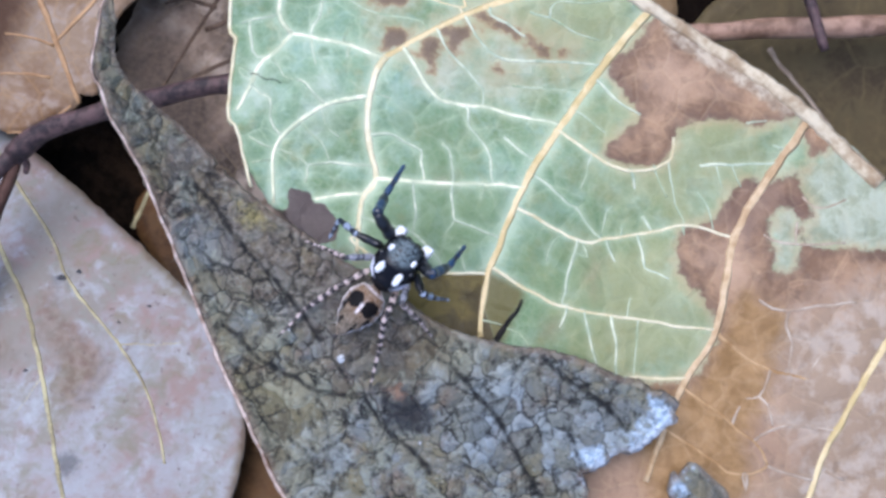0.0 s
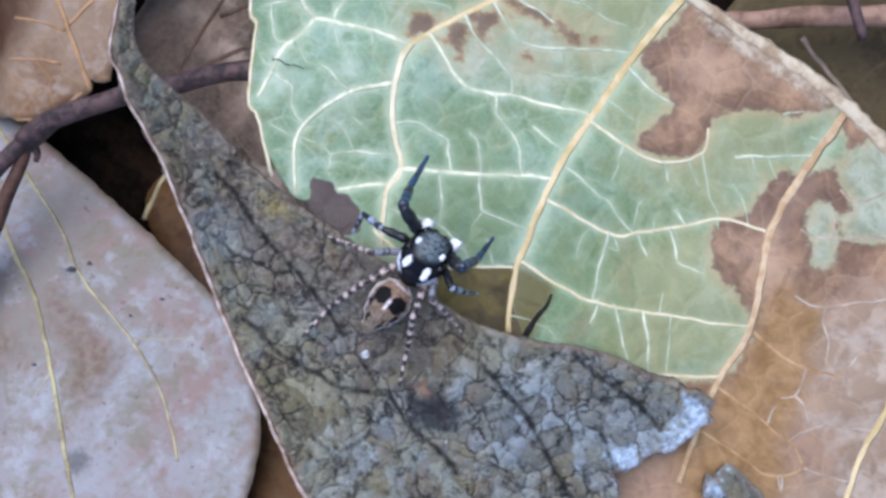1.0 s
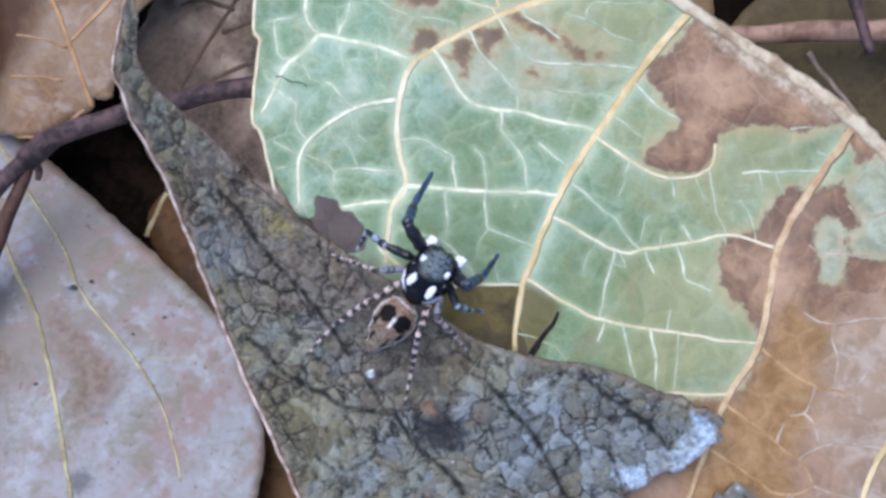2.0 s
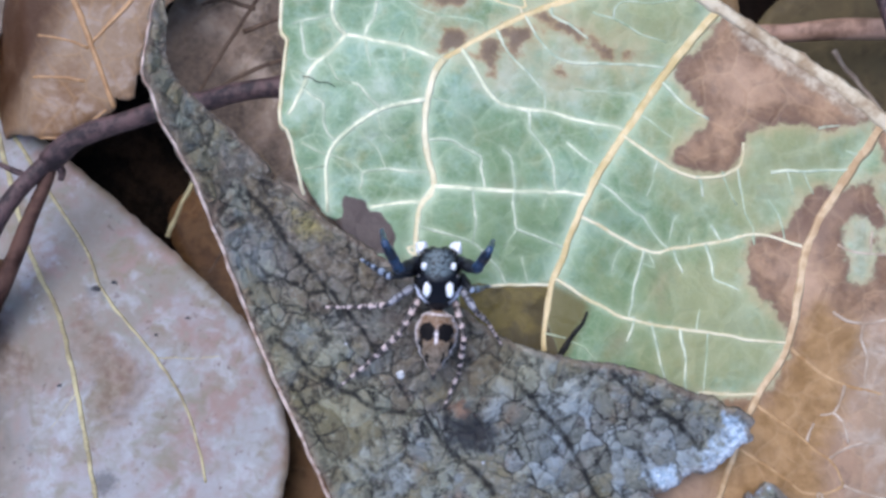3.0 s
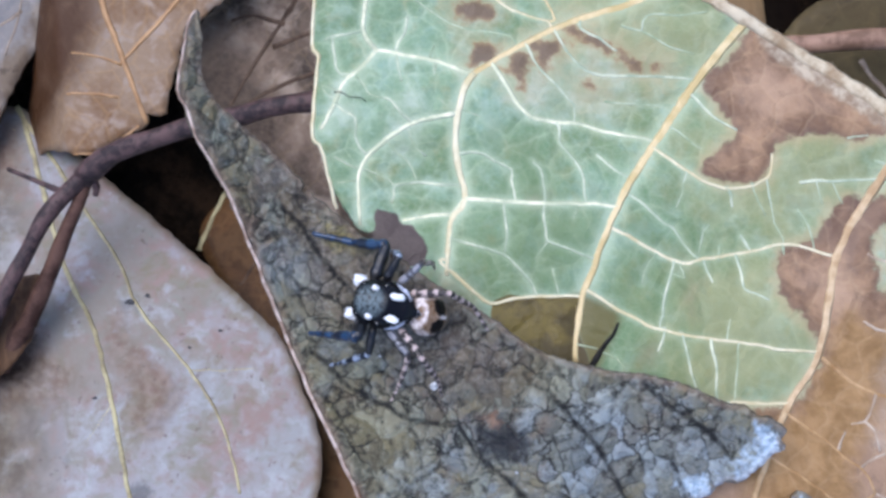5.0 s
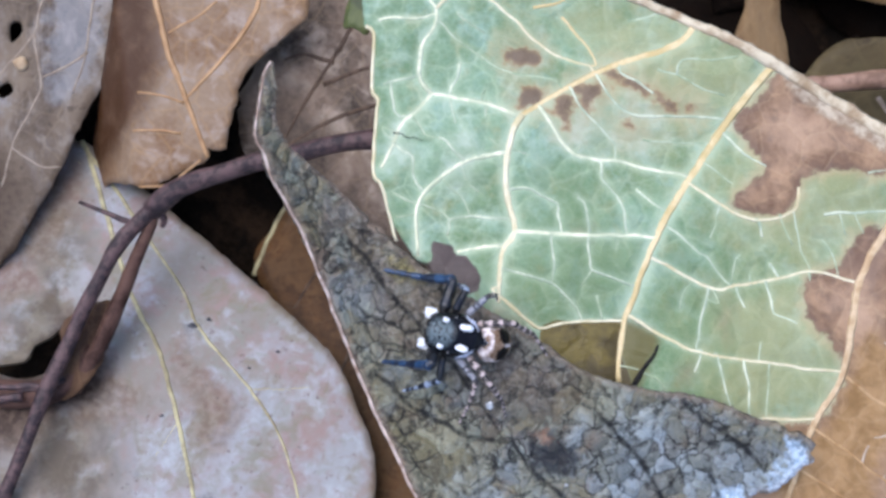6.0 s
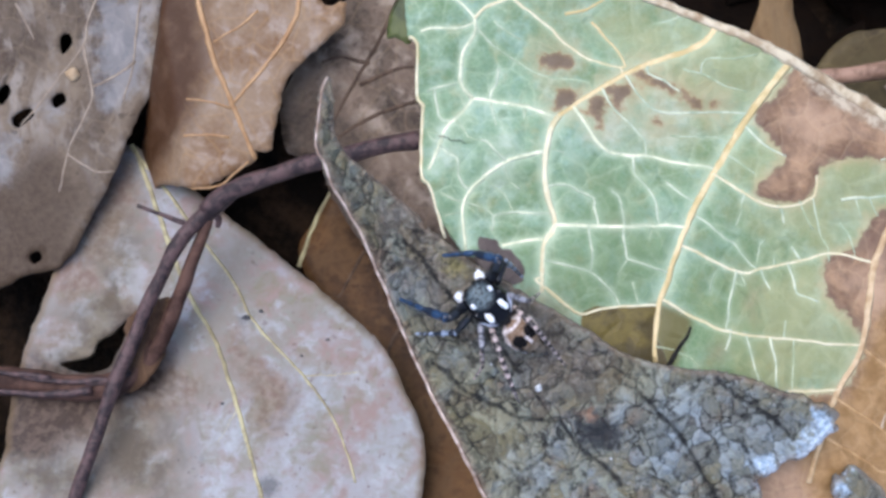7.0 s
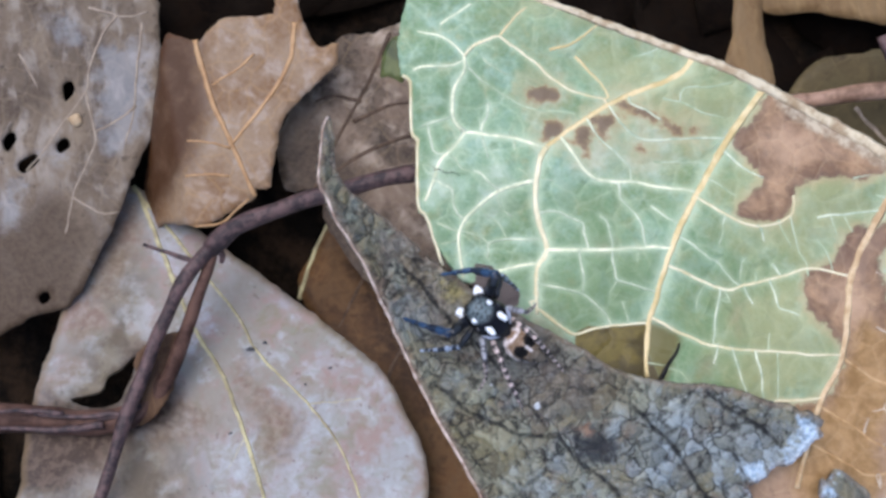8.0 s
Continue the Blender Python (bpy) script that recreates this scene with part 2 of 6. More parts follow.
def weathered_leaf():
    """A rotting blade: small domed cells, each of its own tone, between sunken black veins."""
    n = Nodes("weathered_grey_leaf")
    big = n.noise(0.16, 4.0, 0.65)
    mid = n.noise(0.7, 5.0, 0.7)
    fine = n.noise(4.0, 6.0, 0.75)
    jitter = n.vec("SCALE", n.vec("SUBTRACT", n.noise(2.6, 4.0, 0.7, color=True), (0.5, 0.5, 0.5)), scale=0.4)
    lie = n.vec("ADD", n.warp(0.7, 1.1), jitter)
    edge = n.cells(1.12, lie)
    tone = n.cells(1.12, lie, "F1")
    pick = n.node("ShaderNodeSeparateColor")
    n.put(pick.inputs[0], tone)
    warm, pale, cool = pick.outputs[0], pick.outputs[1], pick.outputs[2]
    color = n.mix(n.step(big, 0.38, 0.62), (0.135, 0.115, 0.082), (0.2, 0.178, 0.118))
    color = n.mix(n.math("MULTIPLY", n.step(warm, 0.45, 0.95), 0.65), color, (0.235, 0.195, 0.1))
    color = n.mix(n.math("MULTIPLY", n.step(pale, 0.4, 0.95), 0.7), color, (0.275, 0.28, 0.215))
    color = n.mix(n.math("MULTIPLY", n.step(cool, 0.5, 1.0), 0.4), color, (0.14, 0.105, 0.08))
    color = n.mix(n.math("MULTIPLY", n.step(n.noise(0.3, 4.0, 0.7, n.warp(0.5, 2.5)), 0.5, 0.66), 0.5), color, (0.18, 0.222, 0.265))
    color = n.mix(n.math("MULTIPLY", n.step(mid, 0.5, 0.68), 0.5), color, (0.255, 0.25, 0.225))
    color = n.mix(n.math("MULTIPLY", n.step(n.noise(0.5, 5.0, 0.7, n.warp(0.4, 3.0)), 0.52, 0.66), 0.5), color, (0.19, 0.12, 0.085))
    color = n.mix(n.math("MULTIPLY", n.step(fine, 0.5, 0.7), 0.6), color, (0.4, 0.415, 0.335))
    mauve = n.step(n.math("ADD", n.field("mauve"), n.math("MULTIPLY", n.math("SUBTRACT", mid, 0.5), 6.0)), -1.5, 2.0)
    color = n.mix(n.math("MULTIPLY", mauve, 0.68), color, n.mix(n.step(fine, 0.36, 0.64), (0.085, 0.06, 0.046), (0.23, 0.19, 0.165)))
    olive = n.step(n.math("ADD", n.field("olive"), n.math("MULTIPLY", n.math("SUBTRACT", mid, 0.5), 8.0)), -1.0, 2.0)
    color = n.mix(n.math("MULTIPLY", olive, 0.62), color, n.mix(n.step(n.math("ADD", n.math("MULTIPLY", fine, 0.5), n.math("MULTIPLY", pale, 0.5)), 0.35, 0.7), (0.17, 0.148, 0.082), (0.37, 0.34, 0.215)))
    silver = n.step(n.math("ADD", n.field("silver"), n.math("MULTIPLY", n.math("SUBTRACT", mid, 0.5), 9.0)), -1.0, 2.2)
    color = n.mix(n.math("MULTIPLY", silver, 0.6), color, n.mix(n.step(n.math("ADD", n.math("MULTIPLY", fine, 0.6), n.math("MULTIPLY", cool, 0.4)), 0.35, 0.7), (0.14, 0.152, 0.155), (0.335, 0.39, 0.425)))
    moss = n.step(n.math("ADD", n.field("moss"), n.math("MULTIPLY", n.math("SUBTRACT", n.noise(1.6, 4.0, 0.7), 0.5), 2.4)), -0.3, 0.5)
    color = n.mix(n.math("MULTIPLY", moss, 0.75), color, (0.33, 0.27, 0.1))
    color = n.mix(n.math("MULTIPLY", n.step(n.noise(1.9, 6.0, 0.78), 0.5, 0.63), 0.8), color, (0.026, 0.023, 0.02))
    color = n.mix(1.0, color, (0.95, 0.985, 1.0), "MULTIPLY")
    # rotted veins, thin between the cells, broad along the main ones
    torn = n.math("MULTIPLY", n.math("SUBTRACT", n.noise(2.6, 4.0, 0.7), 0.5), 0.13)
    net = n.math("SUBTRACT", 1.0, n.step(n.math("ADD", edge, torn), -0.01, 0.08))
    wide = n.math("SUBTRACT", 1.0, n.step(n.math("ADD", n.cells(0.42, n.vec("ADD", n.warp(0.6, 1.8), jitter)), torn), -0.01, 0.05))
    broken = n.step(n.noise(0.45, 4.0), 0.4, 0.6)
    color = n.mix(n.math("MULTIPLY", net, n.math("ADD", 0.3, n.math("MULTIPLY", broken, 0.68))), color, (0.012, 0.012, 0.011))
    color = n.mix(n.math("MULTIPLY", wide, n.math("MULTIPLY", broken, 0.6)), color, (0.012, 0.011, 0.011))
    crack = n.step(n.math("ADD", n.field("crack"), n.math("MULTIPLY", n.math("SUBTRACT", n.noise(2.4, 5.0, 0.75), 0.5), 0.34)), -0.1, 0.07)
    color = n.mix(n.math("MULTIPLY", crack, 0.9), color, (0.012, 0.012, 0.013))
    stain = n.step(n.math("ADD", n.field("stain"), n.math("MULTIPLY", n.math("SUBTRACT", n.noise(1.3, 5.0, 0.7), 0.5), 2.4)), -0.45, 0.35)
    color = n.mix(n.math("MULTIPLY", stain, 0.88), color, (0.02, 0.021, 0.026))
    bleach = n.step(n.math("ADD", n.field("bleach"), n.math("MULTIPLY", n.math("SUBTRACT", n.noise(1.5, 5.0, 0.7), 0.5), 3.2)), -0.2, 0.5)
    color = n.mix(n.math("MULTIPLY", bleach, n.math("SUBTRACT", 0.85, n.math("MULTIPLY", crack, 0.7))), color, n.mix(n.step(fine, 0.4, 0.6), (0.3, 0.41, 0.53), (0.62, 0.75, 0.88)))
    rust = n.step(n.math("ADD", n.field("rust"), n.math("MULTIPLY", n.math("SUBTRACT", n.noise(1.8, 5.0, 0.7), 0.5), 2.0)), -0.1, 0.6)
    color = n.mix(n.math("MULTIPLY", rust, 0.65), color, (0.34, 0.19, 0.12))
    rim = n.step(n.field("rim"), 0.0, 0.25)
    color = n.mix(n.math("MULTIPLY", rim, 0.3), color, n.mix(fine, (0.2, 0.13, 0.085), (0.4, 0.3, 0.24)))
    dome = n.math("MULTIPLY", n.step(edge, 0.0, 0.42), 2.6)
    relief = n.math("SUBTRACT", n.math("ADD", dome, n.math("ADD", n.math("MULTIPLY", fine, 0.9), n.math("MULTIPLY", mid, 0.8))), n.math("ADD", n.math("MULTIPLY", crack, 1.6), n.math("MULTIPLY", wide, 0.8)))
    n.bump(relief, 0.6, 0.16)
    return n.finish(color, n.math("ADD", 0.45, n.math("MULTIPLY", fine, 0.3)), 0.12)


def mottled_leaf():
    """A smooth leathery leaf, clouded pink, brown and blue-grey."""
    n = Nodes("pinkish_grey_leaf")
    cloud = n.noise(0.26, 4.0, 0.62, n.warp(0.3, 2.0))
    fine = n.noise(2.2, 5.0, 0.6)
    mauve = n.noise(0.34, 4.0, 0.6, n.warp(0.5, 1.6))
    color = n.mix(n.step(n.noise(0.18, 3.0, 0.55, n.warp(0.15, 4.0)), 0.38, 0.6), (0.208, 0.184, 0.155), (0.262, 0.242, 0.228))
    color = n.mix(n.math("MULTIPLY", n.step(mauve, 0.43, 0.58), 0.85), color, (0.245, 0.165, 0.148))
    color = n.mix(n.math("MULTIPLY", n.step(cloud, 0.45, 0.62), 0.75), color, (0.29, 0.305, 0.325))
    color = n.mix(n.math("MULTIPLY", n.step(n.noise(0.42, 4.0, 0.62, n.warp(0.5, 2.0)), 0.5, 0.66), 0.75), color, (0.175, 0.155, 0.1))
    color = n.mix(n.math("MULTIPLY", n.step(n.noise(0.6, 5.0, 0.65, n.warp(0.5, 1.0)), 0.5, 0.66), 0.6), color, (0.37, 0.39, 0.42))
    color = n.mix(n.math("MULTIPLY", n.step(fine, 0.4, 0.7), 0.3), color, (0.25, 0.23, 0.22))
    color = n.mix(n.math("MULTIPLY", n.step(n.noise(1.5, 5.0, 0.68), 0.5, 0.64), 0.4), color, (0.22, 0.155, 0.13))
    color = n.mix(n.math("MULTIPLY", n.step(n.noise(1.1, 5.0, 0.68, n.warp(0.5, 3.0)), 0.52, 0.66), 0.45), color, (0.2, 0.21, 0.17))
    warm = n.step(n.math("ADD", n.field("tan"), n.math("MULTIPLY", n.math("SUBTRACT", cloud, 0.5), 7.0)), -0.8, 2.6)
    color = n.mix(n.math("MULTIPLY", warm, 0.85), color, n.mix(n.step(mauve, 0.4, 0.58), n.mix(n.step(n.noise(0.7, 5.0, 0.65), 0.42, 0.6), (0.07, 0.05, 0.03), (0.13, 0.105, 0.068)), n.mix(n.step(n.noise(0.6, 5.0, 0.68), 0.44, 0.6), (0.15, 0.12, 0.085), (0.24, 0.23, 0.21))))
    # brown patches; the one below the stalk is its soft shadow painted in
    brown_and_shade = n.step(n.math("ADD", n.field("brown_and_shade"), n.math("MULTIPLY", n.math("SUBTRACT", mauve, 0.5), 5.0)), -0.9, 1.0)
    color = n.mix(n.math("MULTIPLY", brown_and_shade, 0.62), color, n.mix(n.step(fine, 0.4, 0.64), (0.12, 0.075, 0.045), (0.2, 0.15, 0.11)))
    mould = n.step(n.math("ADD", n.field("mould"), n.math("MULTIPLY", n.math("SUBTRACT", n.noise(1.6, 4.0, 0.65), 0.5), 1.6)), -0.35, 0.3)
    color = n.mix(n.math("MULTIPLY", mould, 0.8), color, (0.085, 0.085, 0.09))
    dots = n.step(n.noise(3.0, 3.0, 0.5), 0.64, 0.74)
    color = n.mix(n.math("MULTIPLY", dots, 0.55), color, (0.08, 0.065, 0.06))
    # the stalk's shadow put into the colour, and a brown patch at its fork
    shape = n.step(n.math("ADD", n.field("dark"), n.math("MULTIPLY", n.math("SUBTRACT", cloud, 0.5), 4.0)), -0.9, 0.9)
    color = n.mix(n.math("MULTIPLY", shape, 0.92), color, n.mix(n.step(fine, 0.4, 0.64), (0.03, 0.015, 0.009), (0.085, 0.055, 0.04)))
    color = n.mix(n.math("MULTIPLY", n.step(n.field("rim"), -0.25, 0.2), 0.6), color, (0.14, 0.095, 0.05))
    net = n.math("SUBTRACT", 1.0, n.step(n.cells(0.9, n.warp(0.7, 0.6)), 0.02, 0.09))
    color = n.mix(n.math("MULTIPLY", net, 0.03), color, (0.33, 0.25, 0.16))
    color = n.mix(1.0, color, (1.07, 1.075, 1.08), "MULTIPLY")
    n.bump(n.math("ADD", cloud, n.math("MULTIPLY", fine, 0.3)), 0.25, 0.12)
    return n.finish(color, n.math("ADD", 0.45, n.math("MULTIPLY", fine, 0.2)), 0.2)


def simple(name, a, b, scale=1.0, rough=0.5, spec=0.4, relief=0.3, **more):
    n = Nodes(name)
    g = n.noise(scale, 5.0, 0.65)
    n.bump(n.noise(scale * 4.0, 4.0), relief, 0.05)
    return n.finish(n.mix(n.step(g, 0.35, 0.65), a, b), rough, spec, **more)


def soil():
    n = Nodes("shade_dark_mould")
    # the shade of the deep gaps is put into the mould's near-black colour
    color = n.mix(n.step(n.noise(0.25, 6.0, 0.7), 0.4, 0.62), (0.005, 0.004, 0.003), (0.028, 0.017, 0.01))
    n.bump(n.noise(0.6, 6.0, 0.7), 1.0, 1.0)
    return n.finish(color, 0.95, 0.05)


M_GREEN = green_leaf()
M_DARK = weathered_leaf()
M_VEIN = simple("pale_yellow_vein", (0.54, 0.41, 0.18), (0.73, 0.59, 0.33), 0.7, 0.6, 0.3, 0.1)
M_WHITE_VEIN = simple("cream_vein", (0.48, 0.52, 0.34), (0.82, 0.81, 0.58), 1.1, 0.6, 0.3, 0.1)
M_FINE = simple("thin_green_cream_vein", (0.33, 0.4, 0.27), (0.66, 0.69, 0.5), 1.1, 0.6, 0.3, 0.1)
M_CREAM = simple("cream_yellow_vein", (0.58, 0.5, 0.28), (0.78, 0.72, 0.5), 0.8, 0.6, 0.3, 0.1)
M_FAINT = simple("faint_green_vein", (0.27, 0.35, 0.21), (0.52, 0.57, 0.4), 1.3, 0.6, 0.3, 0.1)
M_OCHRE_VEIN = simple("ochre_vein", (0.3, 0.165, 0.06), (0.52, 0.34, 0.17), 0.9, 0.6, 0.3, 0.1)
M_PALE_TAN = simple("pale_tan_vein", (0.33, 0.24, 0.16), (0.52, 0.43, 0.33), 1.1, 0.6, 0.3, 0.1)
M_TAN_VEIN = simple("tan_vein", (0.42, 0.27, 0.13), (0.64, 0.48, 0.29), 0.8, 0.6, 0.3, 0.1)
M_MIDRIB = simple("straw_midrib", (0.32, 0.225, 0.13), (0.62, 0.53, 0.37), 1.0, 0.65, 0.25, 0.6)
M_RIM = simple("pinkish_margin", (0.26, 0.17, 0.12), (0.66, 0.53, 0.45), 1.6, 0.6)
M_BLACK = simple("blackened_crack", (0.008, 0.008, 0.009), (0.025, 0.023, 0.022), 2.0, 0.85, 0.15)
M_LEFT = mottled_leaf()
M_LEFT_VEIN = simple("yellow_green_midrib", (0.22, 0.185, 0.1), (0.46, 0.41, 0.225), 0.7, 0.55, 0.3, 0.1)
M_ORANGE = plain_leaf("russet_tan_leaf", (0.17, 0.09, 0.04), (0.255, 0.175, 0.11), (0.42, 0.345, 0.285), (0.4, 0.24, 0.1), 0.6, 0.05, 0.22, 0.26, 0.5)
M_ORANGE_VEIN = simple("orange_vein", (0.3, 0.155, 0.058), (0.44, 0.26, 0.12), 0.8, 0.5)
M_HOLED = plain_leaf("grey_brown_spotted_leaf", (0.042, 0.024, 0.013), (0.145, 0.105, 0.07), (0.25, 0.21, 0.175), (0.28, 0.21, 0.13), 0.5, 0.04, 0.15, 0.24, 0.5, 0.5, 0.5, (1.5, 0.7, 1.0), patches=0.36)
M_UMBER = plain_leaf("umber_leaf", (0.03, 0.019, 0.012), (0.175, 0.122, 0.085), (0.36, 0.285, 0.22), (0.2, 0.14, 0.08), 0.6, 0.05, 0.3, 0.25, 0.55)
M_RUST = plain_leaf("rust_brown_leaf", (0.03, 0.012, 0.005), (0.155, 0.074, 0.024), (0.29, 0.16, 0.062), (0.22, 0.14, 0.065), 0.5, 0.05, 0.12, 0.2, 0.55)
M_TWIG = simple("purple_brown_bark", (0.018, 0.01, 0.011), (0.105, 0.06, 0.056), 1.6, 0.6, 0.4, 0.8)
M_RED = simple("reddish_bark", (0.034, 0.014, 0.009), (0.11, 0.058, 0.042), 0.7, 0.7, 0.25, 0.8)
M_PINK = simple("pinkish_bark", (0.16, 0.088, 0.052), (0.36, 0.22, 0.15), 1.0, 0.55, 0.4, 0.6)
M_SPOT = simple("dull_dark_spot", (0.03, 0.03, 0.033), (0.09, 0.09, 0.1), 3.0, 0.7, 0.2)
M_FOLD = simple("dark_green_fold", (0.03, 0.04, 0.01), (0.085, 0.1, 0.025), 0.6, 0.5)
M_OLIVE = plain_leaf("olive_brown_leaf", (0.04, 0.027, 0.012), (0.11, 0.08, 0.033), (0.18, 0.145, 0.062), (0.16, 0.12, 0.05), 0.5, 0.05, 0.3, 0.2, 0.55)
M_VEIN_DULL = simple("dull_vein", (0.2, 0.145, 0.1), (0.31, 0.245, 0.18), 1.2, 0.55)
M_VEIN_DARK = simple("dark_vein", (0.045, 0.027, 0.016), (0.11, 0.07, 0.045), 1.0, 0.6, 0.2)
M_WHITE = simple("chalk_white", (0.3, 0.32, 0.34), (0.7, 0.72, 0.73), 6.0, 0.7)
M_BLADE = plain_leaf("tan_blade", (0.17, 0.1, 0.042), (0.28, 0.18, 0.082), (0.35, 0.25, 0.13), (0.36, 0.24, 0.1), 0.6, 0.05, 0.15, 0.3, 0.55, stretch=(2.0, 0.4, 1.0))
# leaves deep in the gaps: their shade is painted in as near-black
M_DEEP = plain_leaf("shade_black_leaf", (0.004, 0.003, 0.0025), (0.011, 0.008, 0.006), (0.022, 0.013, 0.008), (0.016, 0.011, 0.007), 0.6, 0.05, 0.3, 0.25, 1.0, gloss=0.02)
M_FLAP = plain_leaf("peeled_bark", (0.045, 0.022, 0.012), (0.13, 0.07, 0.035), (0.22, 0.125, 0.07), (0.2, 0.12, 0.06), 0.8, 0.05, 0.15, 0.5, 0.6, stretch=(1.6, 0.6, 1.0))
M_GALL = simple("pale_orange_gall", (0.33, 0.22, 0.12), (0.5, 0.37, 0.23), 1.6, 0.6, 0.3, 0.4)
M_SOIL = soil()

# ---- heights of the leaf blades over the ground ----
# heights begin
def h_green(x, y):
    return 17.1 - 0.05 * x - 0.10 * y + 0.18 * np.sin(0.5 * x + 0.35 * y) + 0.12 * np.sin(0.9 * y - 0.3 * x)


def h_dark(x, y):
    tip = np.maximum(0.0, -9.0 - x)
    return 19.2 + 0.15 * tip ** 1.8 + 0.15 * np.sin(0.6 * x + 0.9 * y)


def h_left(x, y):
    return 5.3 - 0.37 * y + 0.15 * np.sin(0.5 * x + 0.2 * y)


def h_orange(x, y):
    return 6.4 + 0.15 * np.sin(0.5 * x) + 0.03 * (y - 8.0) - 1.1 * np.maximum(0.0, -22.7 - x - 0.1 * (y - 10.0)) ** 1.1


def h_holed(x, y):
    return 5.0 - 0.012 * (x + 29) ** 2 + 0.1 * np.sin(0.7 * y) - 0.05 * y


def h_umber(x, y):
    return 3.6 + 0.25 * np.sin(0.4 * x + 0.3 * y)


def h_rust(x, y):
    return np.clip(2.6 - 0.42 * y, 0.8, 8.0) + 0.2 * np.sin(0.4 * x - 0.3 * y)


def h_brownish(x, y):
    return 10.6 + 0.2 * np.sin(0.4 * x + 0.5 * y)


def h_twig(x, y):
    return 9.3 + 0.33 * np.clip(x + 20.9, -8.0, 12.0)
# heights end


# ---- builders ----
def smooth(points, closed=False, gap=0.25):
    """Points along a soft curve through the given ones, about gap apart."""
    p = [np.array(q, float) for q in points]
    n = len(p)
    out = []
    for i in range(n if closed else n - 1):
        a, b = p[i], p[(i + 1) % n]
        before = p[i - 1] if closed or i > 0 else 2 * a - b
        after = p[(i + 2) % n] if closed or i + 2 < n else 2 * b - a
        count = max(2, int(np.linalg.norm((b - a)[:2]) / gap))
        for k in range(count):
            s = k / count
            out.append(0.5 * (2 * a + (b - before) * s + (2 * before - 5 * a + 4 * b - after) * s * s + (3 * a - before - 3 * b + after) * s ** 3))
    if not closed:
        out.append(p[-1])
    return np.array(out)


def inside(x, y, ring):
    """Which points lie in a ring."""
    hit = np.zeros(np.shape(x), bool)
    for (x0, y0), (x1, y1) in zip(ring, np.roll(ring, -1, axis=0)):
        cross = (y0 > y) != (y1 > y)
        hit ^= cross & (x < (x1 - x0) * (y - y0) / (y1 - y0 + 1e-12) + x0)
    return hit


def away(x, y, line, closed=False):
    """Distance of points from a line."""
    far = np.full(np.shape(x), 1e9)
    ends = np.roll(line, -1, axis=0) if closed else line[1:]
    for (x0, y0), (x1, y1) in zip(line, ends):
        dx, dy = x1 - x0, y1 - y0
        s = np.clip(((x - x0) * dx + (y - y0) * dy) / (dx * dx + dy * dy + 1e-12), 0, 1)
        far = np.minimum(far, np.hypot(x - x0 - s * dx, y - y0 - s * dy))
    return far


def region(*rings):
    """A field that is positive within the rings, by the distance from their edge."""
    rings = [smooth(r, True, 0.6) for r in rings]

    def value(x, y):
        best = np.full(np.shape(x), -9.0)
        for r in rings:
            d = away(x, y, r, True)
            best = np.maximum(best, np.where(inside(x, y, r), d, -d))
        return best
    return value


def streak(width, *lines):
    """A field that is positive within width of the lines."""
    lines = [smooth(l, False, 0.5) for l in lines]

    def value(x, y):
        return width - np.min([away(x, y, l) for l in lines], axis=0)
    return value


def but(field, other):
    """The first field where the second is not."""
    return lambda x, y: np.minimum(field(x, y), -other(x, y))


def most(*fields):
    return lambda x, y: np.max([f(x, y) for f in fields], axis=0)


